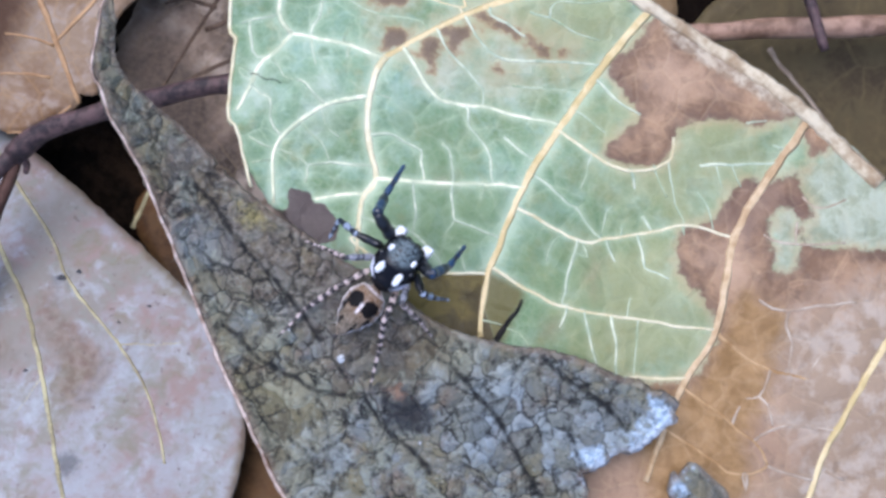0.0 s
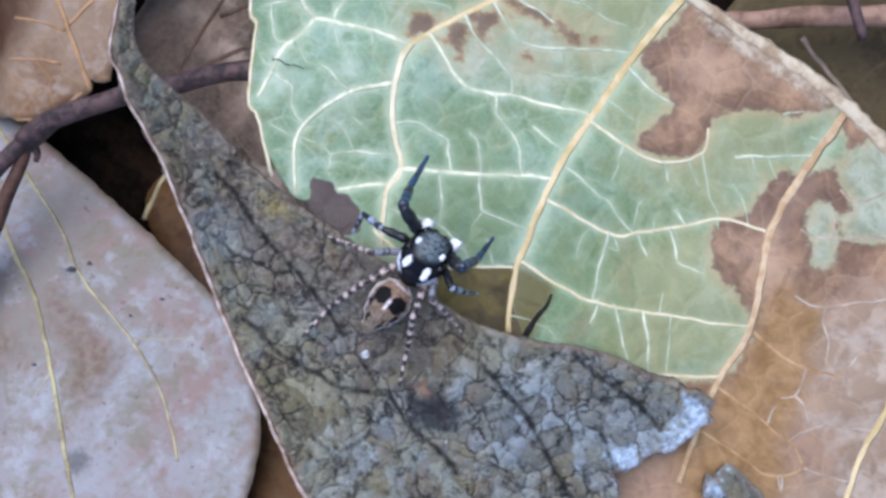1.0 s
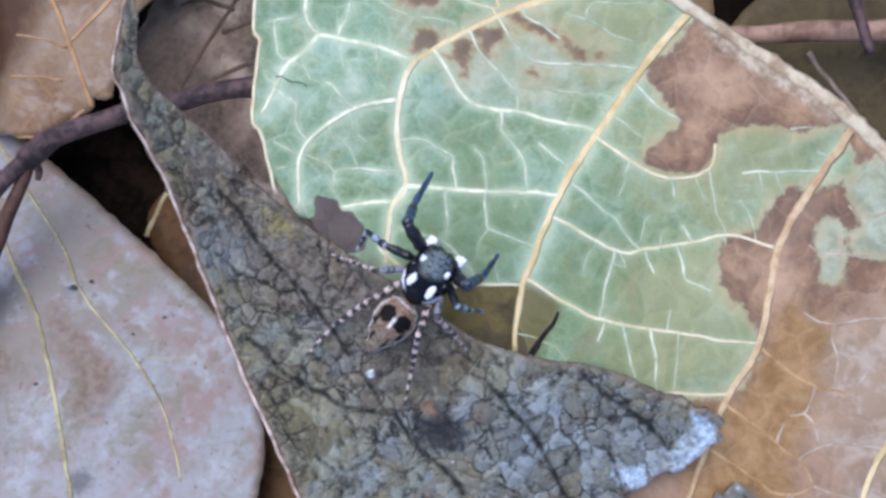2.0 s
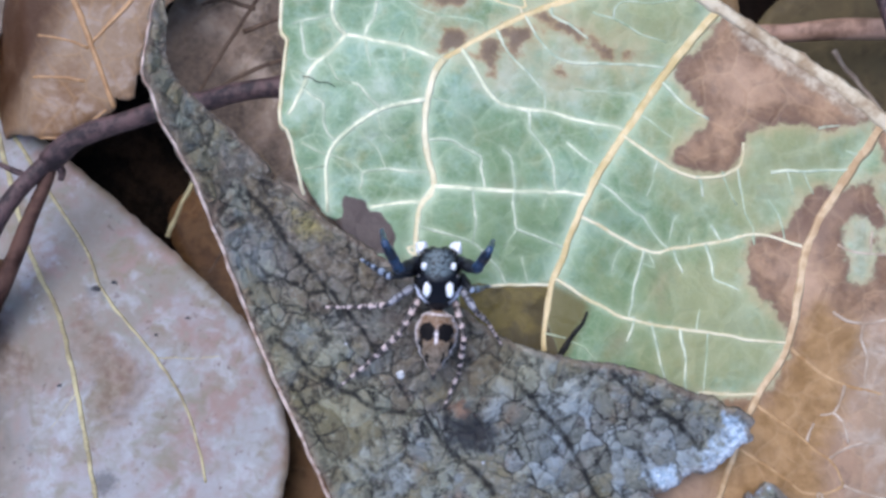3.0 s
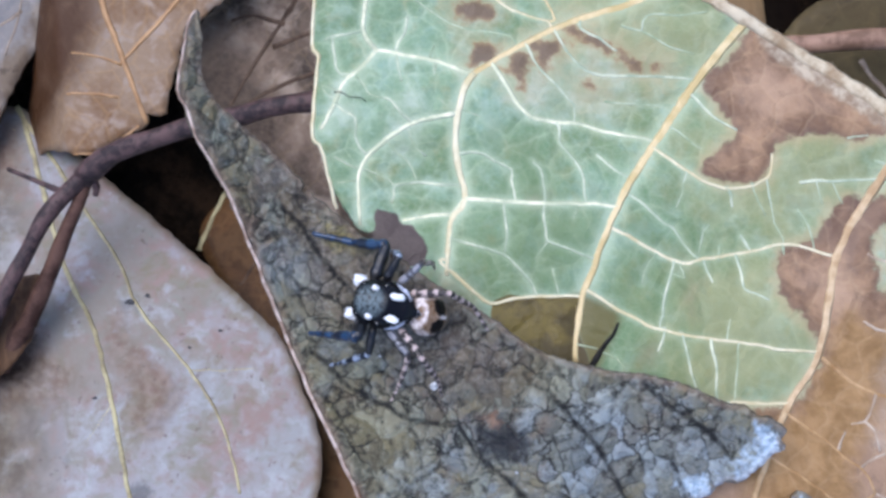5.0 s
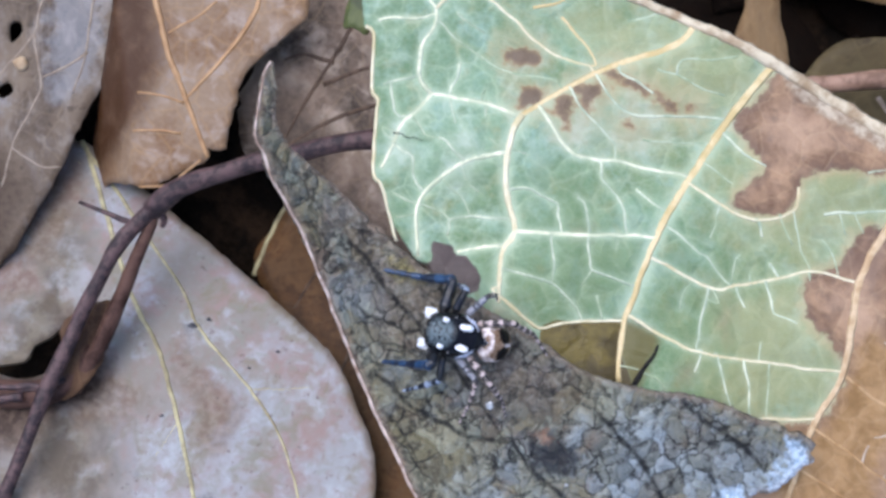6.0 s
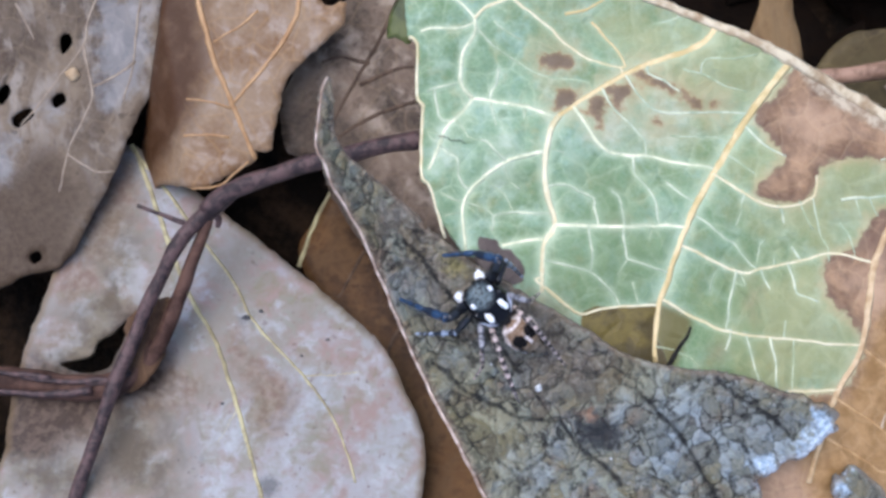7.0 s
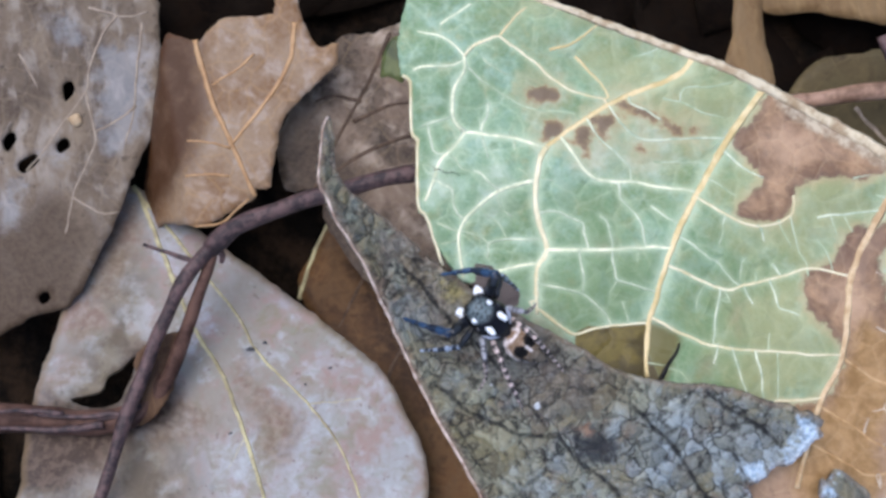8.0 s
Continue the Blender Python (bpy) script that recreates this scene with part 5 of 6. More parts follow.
fold = sheet("folded_leaf_tip", [(-9.24, 14.40), (-9.21, 13.29), (-9.41, 12.15), (-9.75, 12.29), (-10.18, 12.55), (-10.53, 12.52), (-10.41, 13.39), (-10.13, 14.07), (-9.69, 14.56)], lambda x, y: h_green(x, y) - 0.9 + 0.25 * (x + 9.0), M_FOLD, 0.25, 0.15, 0.02, label="dark green leaf tip folded under the green blade")
blade = sheet("tan_blade", [(9.46, 17.84), (9.03, 14.15), (8.38, 12.12), (9.77, 10.92), (11.14, 11.14), (10.76, 14.02), (10.78, 17.72)], h_brownish, M_BLADE, 0.5, 0.2, 0.05, label="narrow tan dry leaf blade standing at the dark gap")
far_leaf = sheet("olive_brown_leaf", [(11.39, 9.54), (12.19, 11.01), (13.56, 12.29), (15.27, 12.55), (18.35, 12.45), (22.99, 11.16), (26.40, 3.91), (20.37, 1.27), (14.65, 6.69)], h_brownish, M_OLIVE, 0.6, 0.2, 0.1, label="olive-brown dry leaf below the twig")
rib(far_leaf, "midrib", [(15.49, 9.59), (16.15, 8.68), (17.32, 7.25), (18.88, 5.17)], h_brownish, 0.13, 0.1, M_VEIN_DULL, 0.3)
top_leaf = sheet("brown_strip_leaf", [(12.69, 16.69), (15.95, 16.23), (17.98, 15.71), (22.66, 15.02), (25.18, 19.04), (18.31, 21.56), (12.80, 20.35)], h_umber, M_BLADE, 0.6, 0.2, 0.1, label="brown dry leaf at the edge of a dark gap")
deep = sheet("dark_rust_leaf", [(3.42, 20.55), (11.71, 20.04), (10.99, 13.94), (7.97, 13.84), (4.18, 16.24)], h_rust, M_RUST, 0.6, 0.2, 0.1, label="dark rust-coloured leaf in the shade")
rib(rust, "side_vein", [(-16.85, 1.13), (-15.87, 3.86), (-14.46, 6.24), (-13.28, 7.58)], h_rust, 0.16, 0.1, M_LEFT_VEIN)
for line in ([(-20.49, 14.05), (-18.96, 14.87), (-17.92, 15.69)], [(-22.21, 10.90), (-20.92, 10.74), (-19.71, 10.32)], [(-22.44, 8.88), (-21.07, 8.91), (-19.94, 8.70)], [(-22.13, 5.90), (-20.65, 6.02), (-18.91, 7.30)]):
    rib(orange, "fine_vein", line, h_orange, 0.05, 0.08, M_ORANGE_VEIN, 0.3)
for line in ([(-26.2, 19.06), (-27.18, 17.98), (-28.12, 15.98), (-28.43, 14.61), (-29.75, 12.86), (-30.97, 11.35), (-32.21, 10.09)], [(-24.79, 18.52), (-25.32, 15.79), (-25.69, 13.03), (-26.24, 11.22)], [(-28.43, 14.61), (-28.1, 12.6), (-28.02, 11.35), (-28.8, 9.82), (-29.6, 8.29), (-30.13, 6.16)], [(-29.6, 8.29), (-28.1, 7.26), (-26.9, 7.2)], [(-27.96, 19.63), (-25.76, 18.92), (-24.4, 19.18)], [(-25.5, 13.5), (-26.79, 12.6), (-28.0, 12.1)], [(-32.3, 17.2), (-31.77, 16.06), (-31.30, 15.05)]):
    rib(holed, "side_vein", line, h_holed, 0.09, 0.055, M_VEIN_DULL, 0.3)
for line in ([(-26.16, 8.30), (-25.28, 5.60), (-24.26, 2.80), (-23.93, 0.78)], [(-26.61, 8.51), (-26.14, 5.33), (-25.80, 2.24)], [(-19.95, -6.35), (-20.89, -7.90), (-21.79, -9.68)], [(-16.33, -4.82), (-13.88, -4.84), (-12.24, -4.58)]):
    rib(left, "fine_vein", line, h_left, 0.07, 0.04, M_LEFT_VEIN, 0.3, -0.02)


def speck(name, x, y, height, size, material, label, parent=None, squash=0.5):
    """A small uneven crumb or spot that rests on a blade."""
    bm = bmesh.new()
    bmesh.ops.create_icosphere(bm, subdivisions=2, radius=size * MM)
    for v in bm.verts:
        v.co *= 1 + 0.45 * noise.noise(v.co / (size * MM) * 1.4 + Vector((x, y, 0)))
        v.co.z *= squash
    mesh = bpy.data.meshes.new(name)
    bm.to_mesh(mesh)
    bm.free()
    mesh.materials.append(material)
    mesh.polygons.foreach_set("use_smooth", [True] * len(mesh.polygons))
    ob = new(name, mesh)
    ob.location = (x * MM, y * MM, (float(height(x, y)) + 0.3 * size * squash) * MM)
    if parent:
        ob.location = Vector(ob.location) - parent.location
        ob.parent = parent
        return ob
    return tagged(ob, label, "crumb")


for x, y, size in ((*(-19.54, -1.54), 0.26), (*(-18.69, -1.22), 0.16), (*(-14.97, -2.95), 0.12), (*(-16.42, -3.75), 0.1), (*(-20.80, -6.09), 0.12)):
    speck("dark_spot", x, y, h_left, size, M_SPOT, "", left, 0.06)
speck("white_crumb", *(-4.16, -4.47), h_dark, 0.17, M_WHITE, "small white crumb lying on the grey leaf")
for x, y in ((-0.94, -7.89), (4.69, -5.65), (1.36, -4.33), (-6.27, -3.27)):
    speck("white_crumb", x, y, h_dark, 0.06, M_WHITE, "tiny pale crumb on the grey leaf")

# ---- twigs ----
twig = stick("twig", [(x, y, h_twig(x, y)) for x, y in [(-2.32, 8.57), (-10.69, 7.45), (-13.03, 7.13), (-14.68, 6.80), (-16.66, 6.37), (-18.54, 5.86), (-19.81, 5.32), (-20.94, 4.53)]], 0.44, 0.48, M_TWIG,
             "purple-brown bare twig with two branches crossing the leaves", knots=((0.97, 0.2),))


def branch(points, heights, r0, r1, material, label=""):
    """A branch of the twig, a part of it."""
    ob = stick("branch", [(x, y, z) for (x, y), z in zip(points, heights)], r0, r1, material, label, "")
    ob.location = Vector(ob.location) - twig.location
    ob.parent = twig
    return ob


branch([(-20.73, 4.67), (-21.46, 4.03), (-22.62, 2.57), (-24.02, 0.23), (-24.96, -1.83), (-26.05, -4.18), (-27.48, -7.72), (-28.59, -10.67), (-29.86, -14.21)], (9.4, 9.4, 9.4, 9.3, 9.3, 9.4, 9.6, 9.8, 10.2), 0.42, 0.33, M_TWIG)
branch([(-20.80, 4.47), (-21.25, 3.20), (-22.07, 1.37), (-22.85, -0.26), (-23.86, -2.47), (-25.25, -4.53)], (9.2, 9.0, 8.8, 8.6, 8.4, 8.0), 0.3, 0.5, M_RED, "reddish peeling branch")
branch([(-24.79, 5.01), (-23.25, 4.44), (-22.01, 3.90), (-21.16, 4.18)], (8.2, 8.6, 9.0, 9.3), 0.1, 0.18, M_TWIG)
branch([(-20.57, 4.61), (-20.29, 4.07), (-20.42, 3.71)], (9.3, 9.2, 9.0), 0.26, 0.14, M_TWIG)
stick("pale_twig", [(x, y, 13.0) for x, y in [(22.45, 10.20), (18.96, 10.18), (15.22, 10.08), (12.22, 9.88), (8.99, 9.56)]], 0.5, 0.42, M_PINK, "pinkish-brown dry twig under the green leaf")
red_stalk = stick("red_stalk", [(x, y, z) for (x, y), z in zip([(-24.05, -2.61), (-25.3, -4.05), (-27.2, -4.75), (-29.64, -4.72), (-33.79, -4.15), (-38.91, -3.9)], (8.1, 8.0, 7.8, 7.6, 7.2, 6.5))], 0.62, 1.05, M_RED,
      "reddish-brown peeling stalk lying beside the twig")
for line, wide in (([(-26.54, -4.35), (-28.97, -4.35), (-31.53, -4.05)], 0.2), ([(-27.72, -4.9), (-30.31, -4.98), (-33.50, -4.59)], 0.26), ([(-29.92, -4.1), (-32.15, -3.75), (-35.03, -3.6)], 0.18), ([(-25.54, -4.0), (-26.89, -4.5), (-28.03, -4.6)], 0.16)):
    rib(red_stalk, "bark_strip", line, lambda x, y: 8.55, wide, wide * 0.4, M_TWIG, 0.7, 0.0, "loose strip of peeling bark")
stick("dark_stick", [(x, y, 15.2) for x, y in [(15.49, 12.62), (16.10, 10.71), (16.46, 9.52), (16.75, 8.66)]], 0.3, 0.2, M_TWIG, "short grey-brown stick over the paler twig")


flap = sheet("bark_flap", [(-25.69, -1.38), (-24.78, -0.41), (-23.99, -0.07), (-23.0, -0.2), (-23.30, -1.50), (-23.84, -3.32), (-25.00, -4.81), (-26.17, -4.91), (-25.77, -3.07)], lambda x, y: 8.35 + 0.25 * np.sin(1.6 * x + 0.7 * y), M_FLAP, 0.2, 0.12, 0.1,
      label="peeled rusty bark hanging between two branches", category="bark")
speck("pale_gall", *(-29.04, 12.88), h_holed, 0.42, M_GALL, "small pale orange gall on the spotted leaf", None, 0.6)

# ---- litter under and around ----
def litter(name, count, near, far, low, high, material, seed, label):
    """Many curled dead leaves strewn over the ground, as one object."""
    rng = random.Random(seed)
    verts, faces = [], []
    for _ in range(count):
        a, r = rng.uniform(0, 2 * math.pi), math.sqrt(rng.uniform(near ** 2, far ** 2))
        cx, cy, cz = r * math.cos(a), r * math.sin(a), rng.uniform(low, high)
        turn, length, width = rng.uniform(0, 6.3), rng.uniform(18, 34), rng.uniform(7, 13)
        bend, tilt = rng.uniform(-0.03, 0.03), rng.uniform(-0.08, 0.08)
        first = len(verts)
        for i in range(13):
            s = i / 12
            half = width * 0.5 * max(0.02, math.sin(math.pi * s ** 0.8)) * (1 + 0.08 * rng.uniform(-1, 1))
            for k in range(5):
                u, v = (s - 0.5) * length, (k / 2 - 1) * half
                z = cz + bend * v * v + tilt * u + 0.25 * math.sin(u * 0.5)
                verts.append(((cx + u * math.cos(turn) - v * math.sin(turn)) * MM, (cy + u * math.sin(turn) + v * math.cos(turn)) * MM, max(0.4, z) * MM))
        for i in range(12):
            for k in range(4):
                b = first + i * 5 + k
                faces.append((b, b + 5, b + 6, b + 1))
    mesh = bpy.data.meshes.new(name)
    mesh.from_pydata(verts, [], faces)
    mesh.polygons.foreach_set("use_smooth", [True] * len(mesh.polygons))
    mesh.materials.append(material)
    ob = tagged(new(name, mesh), label, "leaf litter", kind="stuff")
    body = ob.modifiers.new("thickness", "SOLIDIFY")
    body.thickness, body.offset = 0.2 * MM, -1.0


for line in ([(-8.59, 10.67), (-10.86, 10.18), (-12.99, 9.30), (-15.14, 7.90)], [(-10.00, 16.76), (-11.61, 13.84), (-13.56, 10.89), (-15.32, 7.74)], [(-12.03, 12.85), (-13.72, 13.32), (-14.77, 13.06)], [(-12.64, 11.69), (-10.69, 12.39), (-8.95, 12.58)]):
    rib(umber, "vein", line, h_umber, 0.14, 0.07, M_VEIN_DARK, 0.3)
for line in ([(4.33, 18.36), (7.49, 16.75), (11.33, 15.72)], [(7.49, 16.75), (8.80, 15.22)]):
    rib(deep, "vein", line, h_rust, 0.14, 0.07, M_VEIN_DARK, 0.3)
for line in ([(-14.13, 5.86), (-12.56, 2.54), (-10.41, -1.74), (-8.13, -7.15)], [(-12.56, 2.54), (-13.72, 0.55), (-14.48, -0.75)], [(-10.41, -1.74), (-11.57, -3.64), (-12.37, -5.53)]):
    rib(rust, "vein", line, h_rust, 0.14, 0.08, M_VEIN_DARK, 0.3)
litter("deep_litter", 60, 0, 60, 0.6, 1.4, M_DEEP, 4, "litter leaves in the gaps, coloured near black for the shade there")
litter("far_litter", 420, 62, 260, 0.8, 5.0, M_RUST, 7, "brown leaf litter all around")

# ---- the jumping spider ----
def profile(y, *stops):
    """A soft curve through stops (place, value)."""
    at, values = zip(*stops)
    for i in range(len(at) - 1):
        if y <= at[i + 1] or i == len(at) - 2:
            k = min(1.0, max(0.0, (y - at[i]) / (at[i + 1] - at[i])))
            return values[i] + (values[i + 1] - values[i]) * k * k * (3 - 2 * k)


def carapace_paint():
    n = Nodes("black_carapace")
    fine = n.noise(9.0, 4.0, 0.6)
    scales = n.math("MULTIPLY", n.step(n.field("head"), -0.1, 0.3), n.step(fine, 0.34, 0.6))
    color = n.mix(n.math("MULTIPLY", scales, 0.85), (0.005, 0.005, 0.007), (0.16, 0.205, 0.22))
    white = n.step(n.math("ADD", n.field("white"), n.math("MULTIPLY", n.math("SUBTRACT", n.noise(7.0, 3.0), 0.5), 0.16)), -0.01, 0.05)
    color = n.mix(white, color, n.mix(n.step(fine, 0.36, 0.6), (0.4, 0.42, 0.55), (0.8, 0.82, 0.9)))
    n.bump(fine, 0.25, 0.03)
    return n.finish(color, n.math("ADD", 0.22, n.math("MULTIPLY", n.math("MAXIMUM", scales, white), 0.4)), 0.22)


def abdomen_paint():
    n = Nodes("tan_abdomen")
    fine = n.noise(8.0, 4.0, 0.65)
    color = n.mix(n.step(n.field("rear"), -0.2, 0.9), (0.15, 0.085, 0.042), (0.125, 0.1, 0.07))
    color = n.mix(n.step(fine, 0.36, 0.64), color, n.mix(0.3, color, (0.5, 0.4, 0.32)))
    ragged = n.math("MULTIPLY", n.math("SUBTRACT", n.noise(5.0, 3.0), 0.5), 0.16)
    color = n.mix(n.step(n.math("ADD", n.field("black"), ragged), -0.02, 0.04), color, (0.006, 0.005, 0.005))
    color = n.mix(n.step(n.math("ADD", n.field("white"), ragged), -0.02, 0.06), color, n.mix(n.step(fine, 0.38, 0.6), (0.5, 0.41, 0.38), (0.82, 0.76, 0.74)))
    n.bump(fine, 0.4, 0.04)
    return n.finish(color, 0.6, 0.12)


def leg_paint(name, pale, dark, share, sheen, bands):
    """Rings of pale scales on a dark leg, so many to the millimetre."""
    n = Nodes(name)
    band = n.math("FRACT", n.math("MULTIPLY", n.field("along"), bands))
    on = n.step(n.math("ADD", band, n.math("MULTIPLY", n.math("SUBTRACT", n.noise(4.0, 4.0), 0.5), 1.9)), share - 0.12, share + 0.12)
    color = n.mix(on, dark, pale)
    n.bump(n.noise(12.0, 3.0), 0.5, 0.03)
    return n.finish(color, sheen, 0.6)


M_CARAPACE = carapace_paint()
M_ABDOMEN = abdomen_paint()
M_FRONT_FEMUR = leg_paint("black_femur", (0.008, 0.01, 0.016), (0.003, 0.003, 0.004), 0.5, 0.4, 1.2)
# the sky's blue sheen on the front legs is painted into their colour
M_FRONT_LEG = leg_paint("blue_sheen_leg", (0.016, 0.046, 0.105), (0.006, 0.013, 0.03), 0.4, 0.3, 0.8)
M_MID_LEG = leg_paint("white_flecked_black_leg", (0.26, 0.31, 0.4), (0.008, 0.013, 0.024), 0.66, 0.32, 1.5)
M_BAND_LEG = leg_paint("banded_leg", (0.5, 0.4, 0.37), (0.025, 0.018, 0.016), 0.56, 0.45, 2.3)
M_HIND_FEMUR = leg_paint("grey_scaled_femur", (0.27, 0.27, 0.3), (0.045, 0.045, 0.055), 0.45, 0.45, 1.5)
M_TUFT = simple("white_hair_tuft", (0.75, 0.77, 0.8), (0.9, 0.92, 0.94), 6.0, 0.7)
M_EYE = simple("black_eye", (0.004, 0.004, 0.005), (0.008, 0.008, 0.01), 5.0, 0.05, 0.8, 0.0)


def rounded(name, size, centre, shape, material, parent, fields=None, label="", fineness=4):
    """A soft body from a ball, bent by shape(x, y, z) over the unit ball."""
    bm = bmesh.new()
    bmesh.ops.create_icosphere(bm, subdivisions=fineness, radius=1.0)
    mesh = bpy.data.meshes.new(name)
    for v in bm.verts:
        v.co = Vector(shape(*v.co))
    at = np.array([tuple(v.co) for v in bm.verts])
    for v in bm.verts:
        v.co = Vector((v.co.x * size[0], v.co.y * size[1], v.co.z * size[2])) * MM
    bm.to_mesh(mesh)
    bm.free()
    for key, f in (fields or {}).items():
        mesh.attributes.new(key, "FLOAT", "POINT").data.foreach_set("value", np.asarray([f(*q) for q in at * np.array(size)], np.float32))
    mesh.polygons.foreach_set("use_smooth", [True] * len(mesh.polygons))
    mesh.materials.append(material)
    ob = new(name, mesh)
    ob.location = tuple(c * MM for c in centre)
    ob.parent = parent
    if label:
        tagged(ob, label)
    return ob


def tuft(name, centre, size, parent, seed, turn=0.0, label=""):
    """A dense brush of short white hairs."""
    rng = random.Random(seed)

    def brush(x, y, z):
        k = 1 + 0.3 * rng.uniform(-1, 1)
        return x * k, y * k, z * k
    ob = rounded(name, size, centre, brush, M_TUFT, parent, None, label, 3)
    ob.rotation_euler.z = turn
    return ob


def joint(name, length, radii, material, parent, start=0.0):
    """One joint of a leg along its own x axis; start is its place along the leg."""
    steps = 15
    path = [(length * i / (steps - 1), 0, 0) for i in range(steps)]
    thick = [profile(i / (steps - 1), *radii) * (1 + 0.08 * math.sin(5.1 * i + 9 * start)) for i in range(steps)]
    mesh = tube_mesh(name, path, thick, 10)
    mesh.attributes.new("along", "FLOAT", "POINT").data.foreach_set("value", np.repeat(np.linspace(start, start + length, steps), 10).astype(np.float32))
    mesh.materials.append(material)
    ob = new(name, mesh)
    ob.parent = parent
    return ob


def leg(parent, lengths, thick, femur, lower):
    """A leg of femur, tibia and tarsus; they are set by their stances."""
    a, b, c = lengths
    hip = joint("leg", a, ((0.0, 0.55 * thick), (0.3, 1.05 * thick), (0.75, thick), (1.0, 0.75 * thick)), femur, parent)
    tibia = joint("tibia", b, ((0.0, 0.72 * thick), (0.12, 0.95 * thick), (0.28, 0.74 * thick), (0.6, 0.85 * thick), (1.0, 0.58 * thick)), lower, hip, a)
    tarsus = joint("tarsus", c, ((0.0, 0.56 * thick), (0.5, 0.46 * thick), (0.92, 0.34 * thick), (1.0, 0.16 * thick)), lower, hip, a + b)
    return hip, tibia, tarsus


spider = tagged(new("jumping_spider"), "small black jumping spider with white tufts and banded legs", "spider")


def head_shape(x, y, z):
    """Broad blunt head, narrow waist."""
    round_ = max(0.05, math.sqrt(max(0.0, 1 - y * y)))
    wide = profile(y, (-1.0, 0.14), (-0.8, 0.5), (-0.45, 0.86), (-0.1, 1.0), (0.35, 0.93), (0.75, 0.8), (0.95, 0.68), (1.0, 0.5))
    high = profile(y, (-1.0, 0.2), (-0.6, 0.62), (0.0, 0.98), (0.5, 1.0), (0.9, 0.85), (1.0, 0.55))
    return x / round_ * wide, y, z / round_ * high * (1.0 if z > 0 else 0.75)


def tail_width(y):
    return profile(y, (-1.0, 0.1), (-0.7, 0.4), (-0.3, 0.76), (0.1, 0.97), (0.45, 1.0), (0.8, 0.76), (1.0, 0.3))


def tail_shape(x, y, z):
    """Rounded in front, drawn out to a point; it hangs on its front end."""
    round_ = max(0.05, math.sqrt(max(0.0, 1 - y * y)))
    return x / round_ * tail_width(y), y - 1.0, z / round_ * tail_width(y)


def spot(u, v, a, b):
    return lambda x, y, z: (1.0 - math.hypot((abs(x) - u) / a, (y - v) / b)) * min(a, b) if z > 0 else -1.0


def side_band(x, y, z):
    """White scales along the flanks of the thorax."""
    edge = abs(x) / (0.93 * profile(y / 1.2, (-1.0, 0.14), (-0.8, 0.5), (-0.45, 0.86), (-0.1, 1.0), (1.0, 0.9)))
    return min(0.13 - abs(z - 0.16), 0.5 * (0.35 - abs(y + 0.55)), edge - 0.7)


TAIL = (0.82, 1.22, 0.7)
carapace = rounded("carapace", (0.93, 1.2, 0.72), (0, 0, 1.25), head_shape, M_CARAPACE, spider,
                   {"head": lambda x, y, z: min(0.66 - math.hypot(x, (y - 0.6) * 1.05), z - 0.1), "white": side_band}, "glossy black carapace with grey-blue head scales", 5)
ABDOMEN_MARKS = {
    "black": lambda x, y, z: max(spot(0.34, 0.46, 0.33, 0.36)(x, y, z), spot(0.6, -0.2, 0.13, 0.42)(x, y, z), spot(0.3, -0.62, 0.07, 0.3)(x, y, z)),
    "white": lambda x, y, z: max(spot(0.0, 0.25, 0.08, 0.42)(x, y, z), 0.3 * (abs(x) / (TAIL[0] * tail_width(y / TAIL[1])) - 0.85) if -0.25 < z and y > -1.1 else -1.0, 0.055 - abs(y - 1.09) if z > -0.3 else -1.0),
    "rear": lambda x, y, z: 0.3 - y,
}
abdomen = rounded("abdomen", TAIL, (0, -1.15, 1.2), tail_shape, M_ABDOMEN, spider, {key: (lambda x, y, z, f=f: f(x, y + TAIL[1], z)) for key, f in ABDOMEN_MARKS.items()}, "tan abdomen with two black blotches and a pale rim", 5)
rounded("pedicel", (0.2, 0.3, 0.18), (0, -1.2, 1.15), lambda x, y, z: (x, y, z), M_CARAPACE, spider, None, "", 2)
rounded("spinneret", (0.1, 0.2, 0.1), (0, -2.5, -0.02), lambda x, y, z: (x, y, z), M_BAND_LEG, abdomen, None, "", 2)
for side in (-1, 1):
    tuft("palp_tuft", (0.64 * side, 1.16, 1.12), (0.22, 0.27, 0.24), spider, 5 + side, -0.3 * side, "bright white hairy palp")
    tuft("white_spot", (0.43 * side, -0.36, 0.61), (0.135, 0.27, 0.06), carapace, 9 + side, 0.12 * side)
    tuft("white_spot", (0.54 * side, 0.5, 0.58), (0.11, 0.13, 0.06), carapace, 13 + side)
    rounded("front_eye", (0.2, 0.16, 0.2), (0.23 * side, 1.1, 0.1), lambda x, y, z: (x, y, z), M_EYE, carapace, None, "", 3)
    rounded("side_eye", (0.13, 0.12, 0.13), (0.58 * side, 0.98, 0.25), lambda x, y, z: (x, y, z), M_EYE, carapace, None, "", 2)
    rounded("rear_eye", (0.11, 0.11, 0.1), (0.72 * side, 0.12, 0.48), lambda x, y, z: (x, y, z), M_EYE, carapace, None, "", 2)

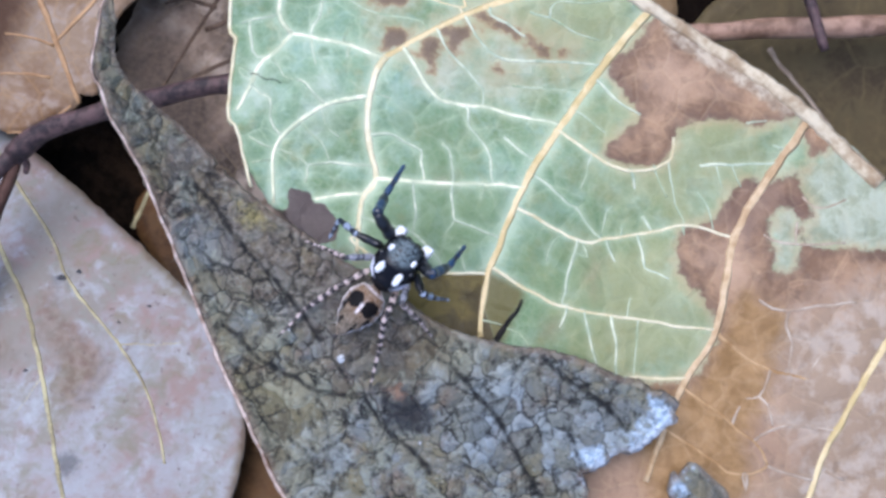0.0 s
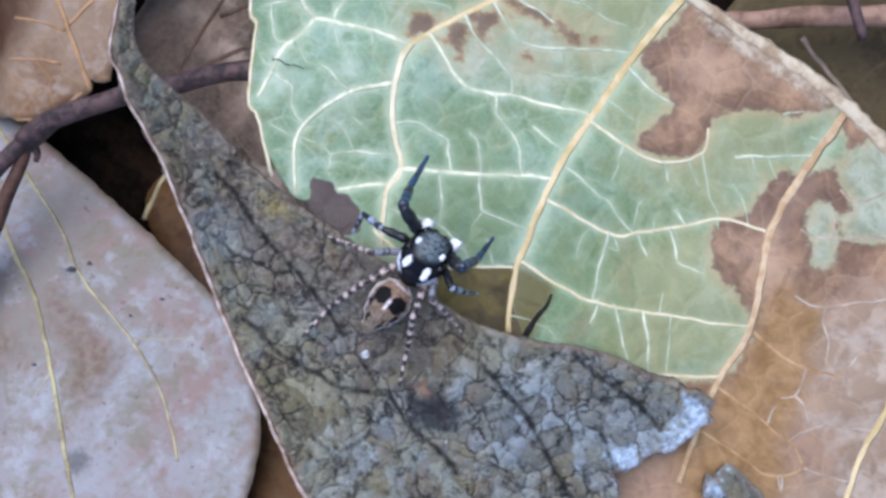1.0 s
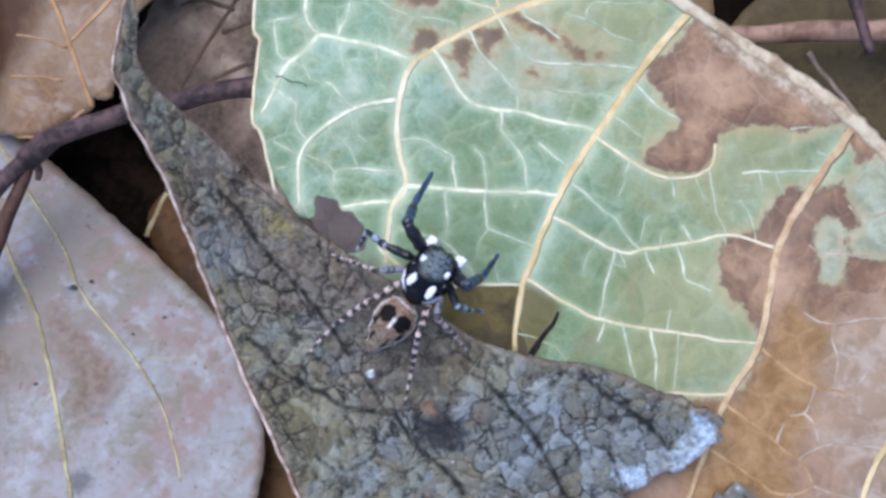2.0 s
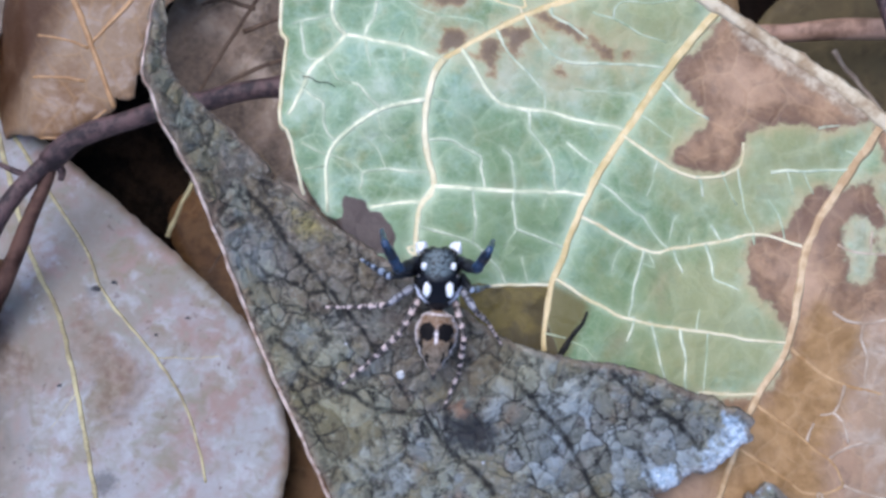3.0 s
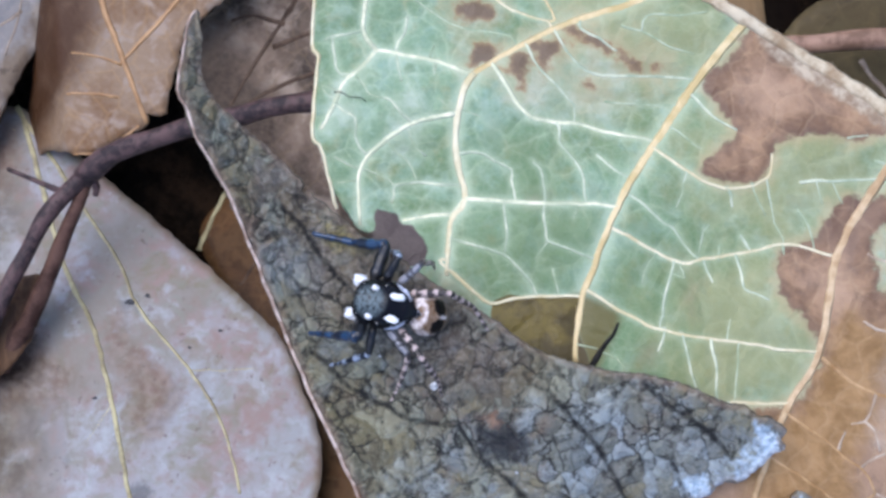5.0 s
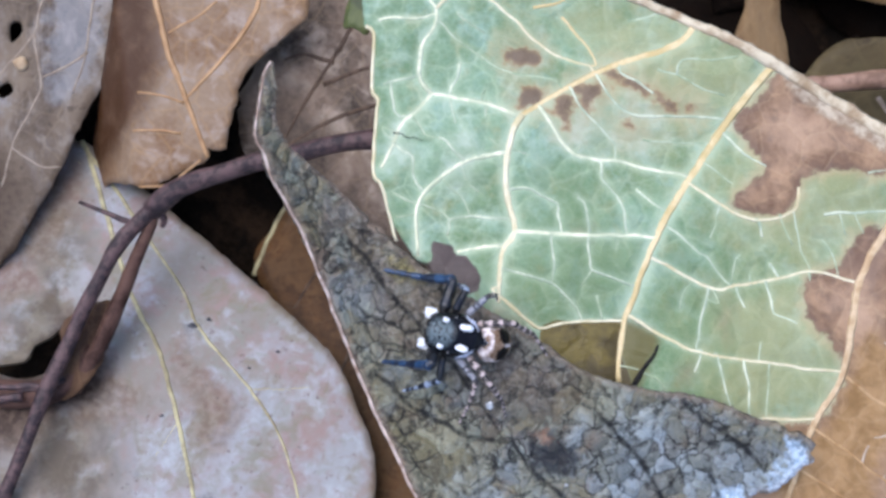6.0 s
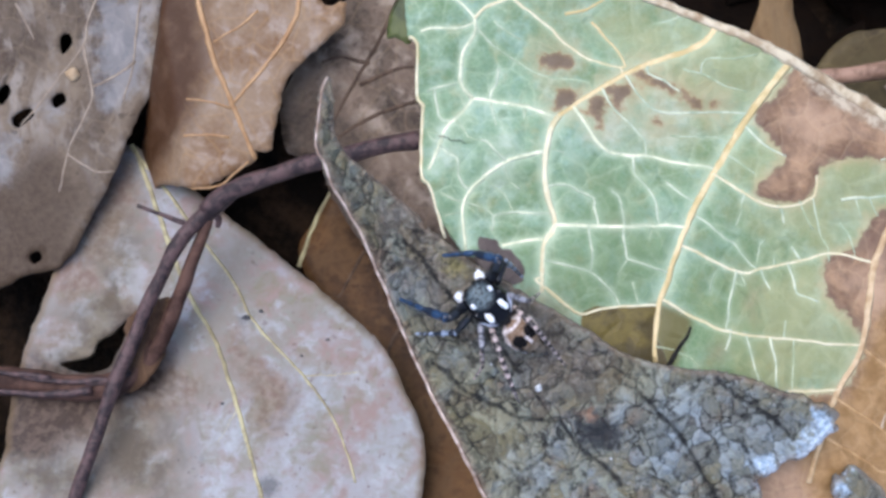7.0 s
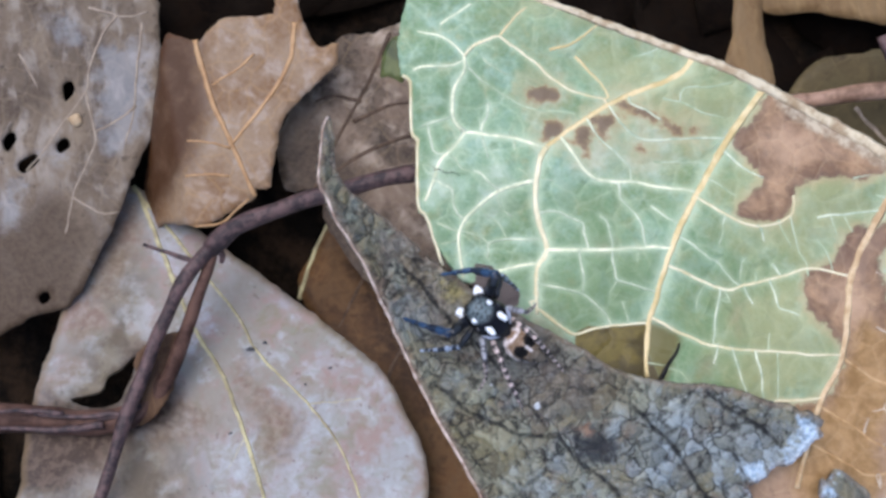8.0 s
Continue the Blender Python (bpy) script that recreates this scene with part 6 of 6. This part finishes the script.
# hip of each pair, lengths of femur, tibia and tarsus, thickness, paint
HIPS = [(0.6, 0.72), (0.74, 0.3), (0.76, -0.15), (0.62, -0.6)]
LENGTHS = [(1.6, 1.7, 1.65), (1.25, 1.2, 0.9), (1.45, 1.3, 1.25), (1.7, 1.75, 1.6)]
PAINTS = [(0.25, M_FRONT_FEMUR, M_FRONT_LEG), (0.17, M_FRONT_FEMUR, M_MID_LEG), (0.135, M_HIND_FEMUR, M_BAND_LEG), (0.14, M_BAND_LEG, M_BAND_LEG)]
legs = {}
for row, side in enumerate((-1, 1)):
    for k in range(4):
        legs[row, k] = (leg(spider, LENGTHS[k], *PAINTS[k]), Vector((HIPS[k][0] * side, HIPS[k][1], 0.85)))

# how femur, tibia and tarsus of each leg point at each stance, front to hind, the near side's legs and then the other's:
# degrees from straight ahead, degrees upward
STANCES = [
    # facing the green leaf
    (
        ((-70, 37, -20, -60, -8, -28), (-103, 5, -90, -36, 172, -14), (-130, 31, -107, -49, -108, -31), (-156, 2, -163, -24, -174, 0)),
        ((98, 64, 31, -64, 1, -48), (122, 44, 76, -63, 62, -50), (155, 51, 98, -45, 107, -43), (164, 37, 153, -40, 156, -15)),
    ),
    # reared up
    (
        ((-115, 55, -28, 50, -20, -70), (-101, 30, -65, -57, -61, -38), (-126, 0, -96, -16, -91, -13), (-151, 2, -135, -19, -130, -9)),
        ((110, 58, 30, 62, 30, -75), (144, 51, 88, -71, 77, -63), (147, 32, 132, -60, 147, -28), (167, 13, -174, -37, -158, -11)),
    ),
    # turning
    (
        ((-60, 63, -21, -57, -23, -44), (-97, -11, -34, -42, -35, -13), (-115, 1, -87, -26, -59, -32), (-151, 18, -124, -40, -113, -37)),
        ((65, 24, -25, -46, -27, -16), (93, 21, -168, -75, -147, -66), (141, 15, -160, -52, -112, -62), (178, 7, -167, -42, -147, -21)),
    ),
    # crouched sideways
    (
        ((-95, 62, -17, -54, -14, -48), (-96, -2, -36, -40, -31, -33), (-143, 2, -89, -37, -79, -35), (-143, 25, -137, -53, -117, -57)),
        ((94, -10, -10, -38, -3, -1), (104, 20, 33, -79, 2, -74), (124, 22, 161, -73, 63, -103), (164, 17, -164, -51, -136, -37)),
    ),
    # edging along
    (
        ((-76, 47, -26, -48, -22, -45), (-95, -16, -49, -31, -43, -16), (-135, 21, -137, -51, -104, -49), (-150, 13, -154, -17, -158, -64)),
        ((76, 41, -28, -47, -48, -29), (65, 9, 172, -64, -177, -38), (152, 40, 119, -72, 113, -75), (180, 24, -171, -42, -170, -40)),
    ),
]
# when each stance begins and ends
HOLDS = [(0.0, 0), (2.1, 0), (2.5, 1), (3.62, 1), (3.78, 2), (4.08, 2), (4.2, 3), (6.65, 3), (6.8, 4), (8.0, 4)]
# how far the abdomen hangs down and swings aside at each stance, in degrees
HANGING = ((4, -3), (4, -3), (54, -6), (60, 5), (26, 2))
# seconds, place in mm and heading of the spider
STEPS = [
    (0, -1.88, -0.66, 19.45, -38.5),
    (1, -1.90, -0.71, 19.45, -36.7),
    (1.7, -1.94, -0.69, 19.45, -36.6),
    (2.1, -1.94, -0.69, 19.45, -36.6),
    (2.5, -2.68, -0.74, 19.45, -1.0),
    (3, -2.68, -0.74, 19.45, -1.0),
    (3.62, -2.67, -0.73, 19.45, 0.9),
    (3.78, -5.13, -0.88, 20.05, 51.0),
    (4.08, -5.13, -0.88, 20.05, 51.0),
    (4.2, -5.85, -1.24, 20.15, 73.8),
    (4.5, -5.85, -1.24, 20.15, 73.8),
    (5, -5.89, -1.20, 20.15, 74.2),
    (6.3, -5.52, -1.37, 20.15, 75.0),
    (6.65, -5.65, -1.20, 20.15, 74.5),
    (6.8, -6.29, -0.39, 20.05, 45.0),
    (7, -6.29, -0.39, 20.05, 45.0),
    (8, -6.21, 0.04, 20.05, 46.7),
]


def aim(around, up):
    """A turn that points the x axis so many degrees from straight ahead and upward."""
    return pose(0, 0, 0, 0, -up, 90 - around).to_3x3()


def limb_poses(k, pair, row):
    """The poses of a leg's three joints at stance k; tibia and tarsus within the femur's space."""
    a, b, c, d, e, f = STANCES[k][row][pair]
    first, second, third = aim(a, b), aim(c, d), aim(e, f)
    back = first.inverted()
    knee = Vector((LENGTHS[pair][0], 0, 0)) * MM
    ankle = knee + back @ second @ Vector((LENGTHS[pair][1], 0, 0)) * MM
    hip = legs[row, pair][1] * MM
    return [Matrix.Translation(hip) @ first.to_4x4(), Matrix.Translation(knee) @ (back @ second).to_4x4(), Matrix.Translation(ankle) @ (back @ third).to_4x4()]


def eased(poses):
    """Rows over all the holds, with two poses on the way wherever the stance changes."""
    rows = []
    for (t0, k0), (t1, k1) in zip(HOLDS, HOLDS[1:]):
        rows.append((t0, poses[k0]))
        if k0 != k1:
            rows += [(t0 + (t1 - t0) * s, poses[k0].lerp(poses[k1], s)) for s in (1 / 3, 2 / 3)]
    return rows + [(HOLDS[-1][0], poses[HOLDS[-1][1]])]


def motions():
    walk(spider, [(t, pose(x * MM, y * MM, z * MM, 0, 0, turn)) for t, x, y, z, turn in STEPS])
    walk(abdomen, eased([pose(0, -1.15 * MM, 1.2 * MM, down, 0, aside) for down, aside in HANGING]))
    for (row, pair), (joints, hip) in legs.items():
        at = [limb_poses(k, pair, row) for k in range(len(STANCES))]
        for i, ob in enumerate(joints):
            walk(ob, eased([poses[i] for poses in at]))


motions()
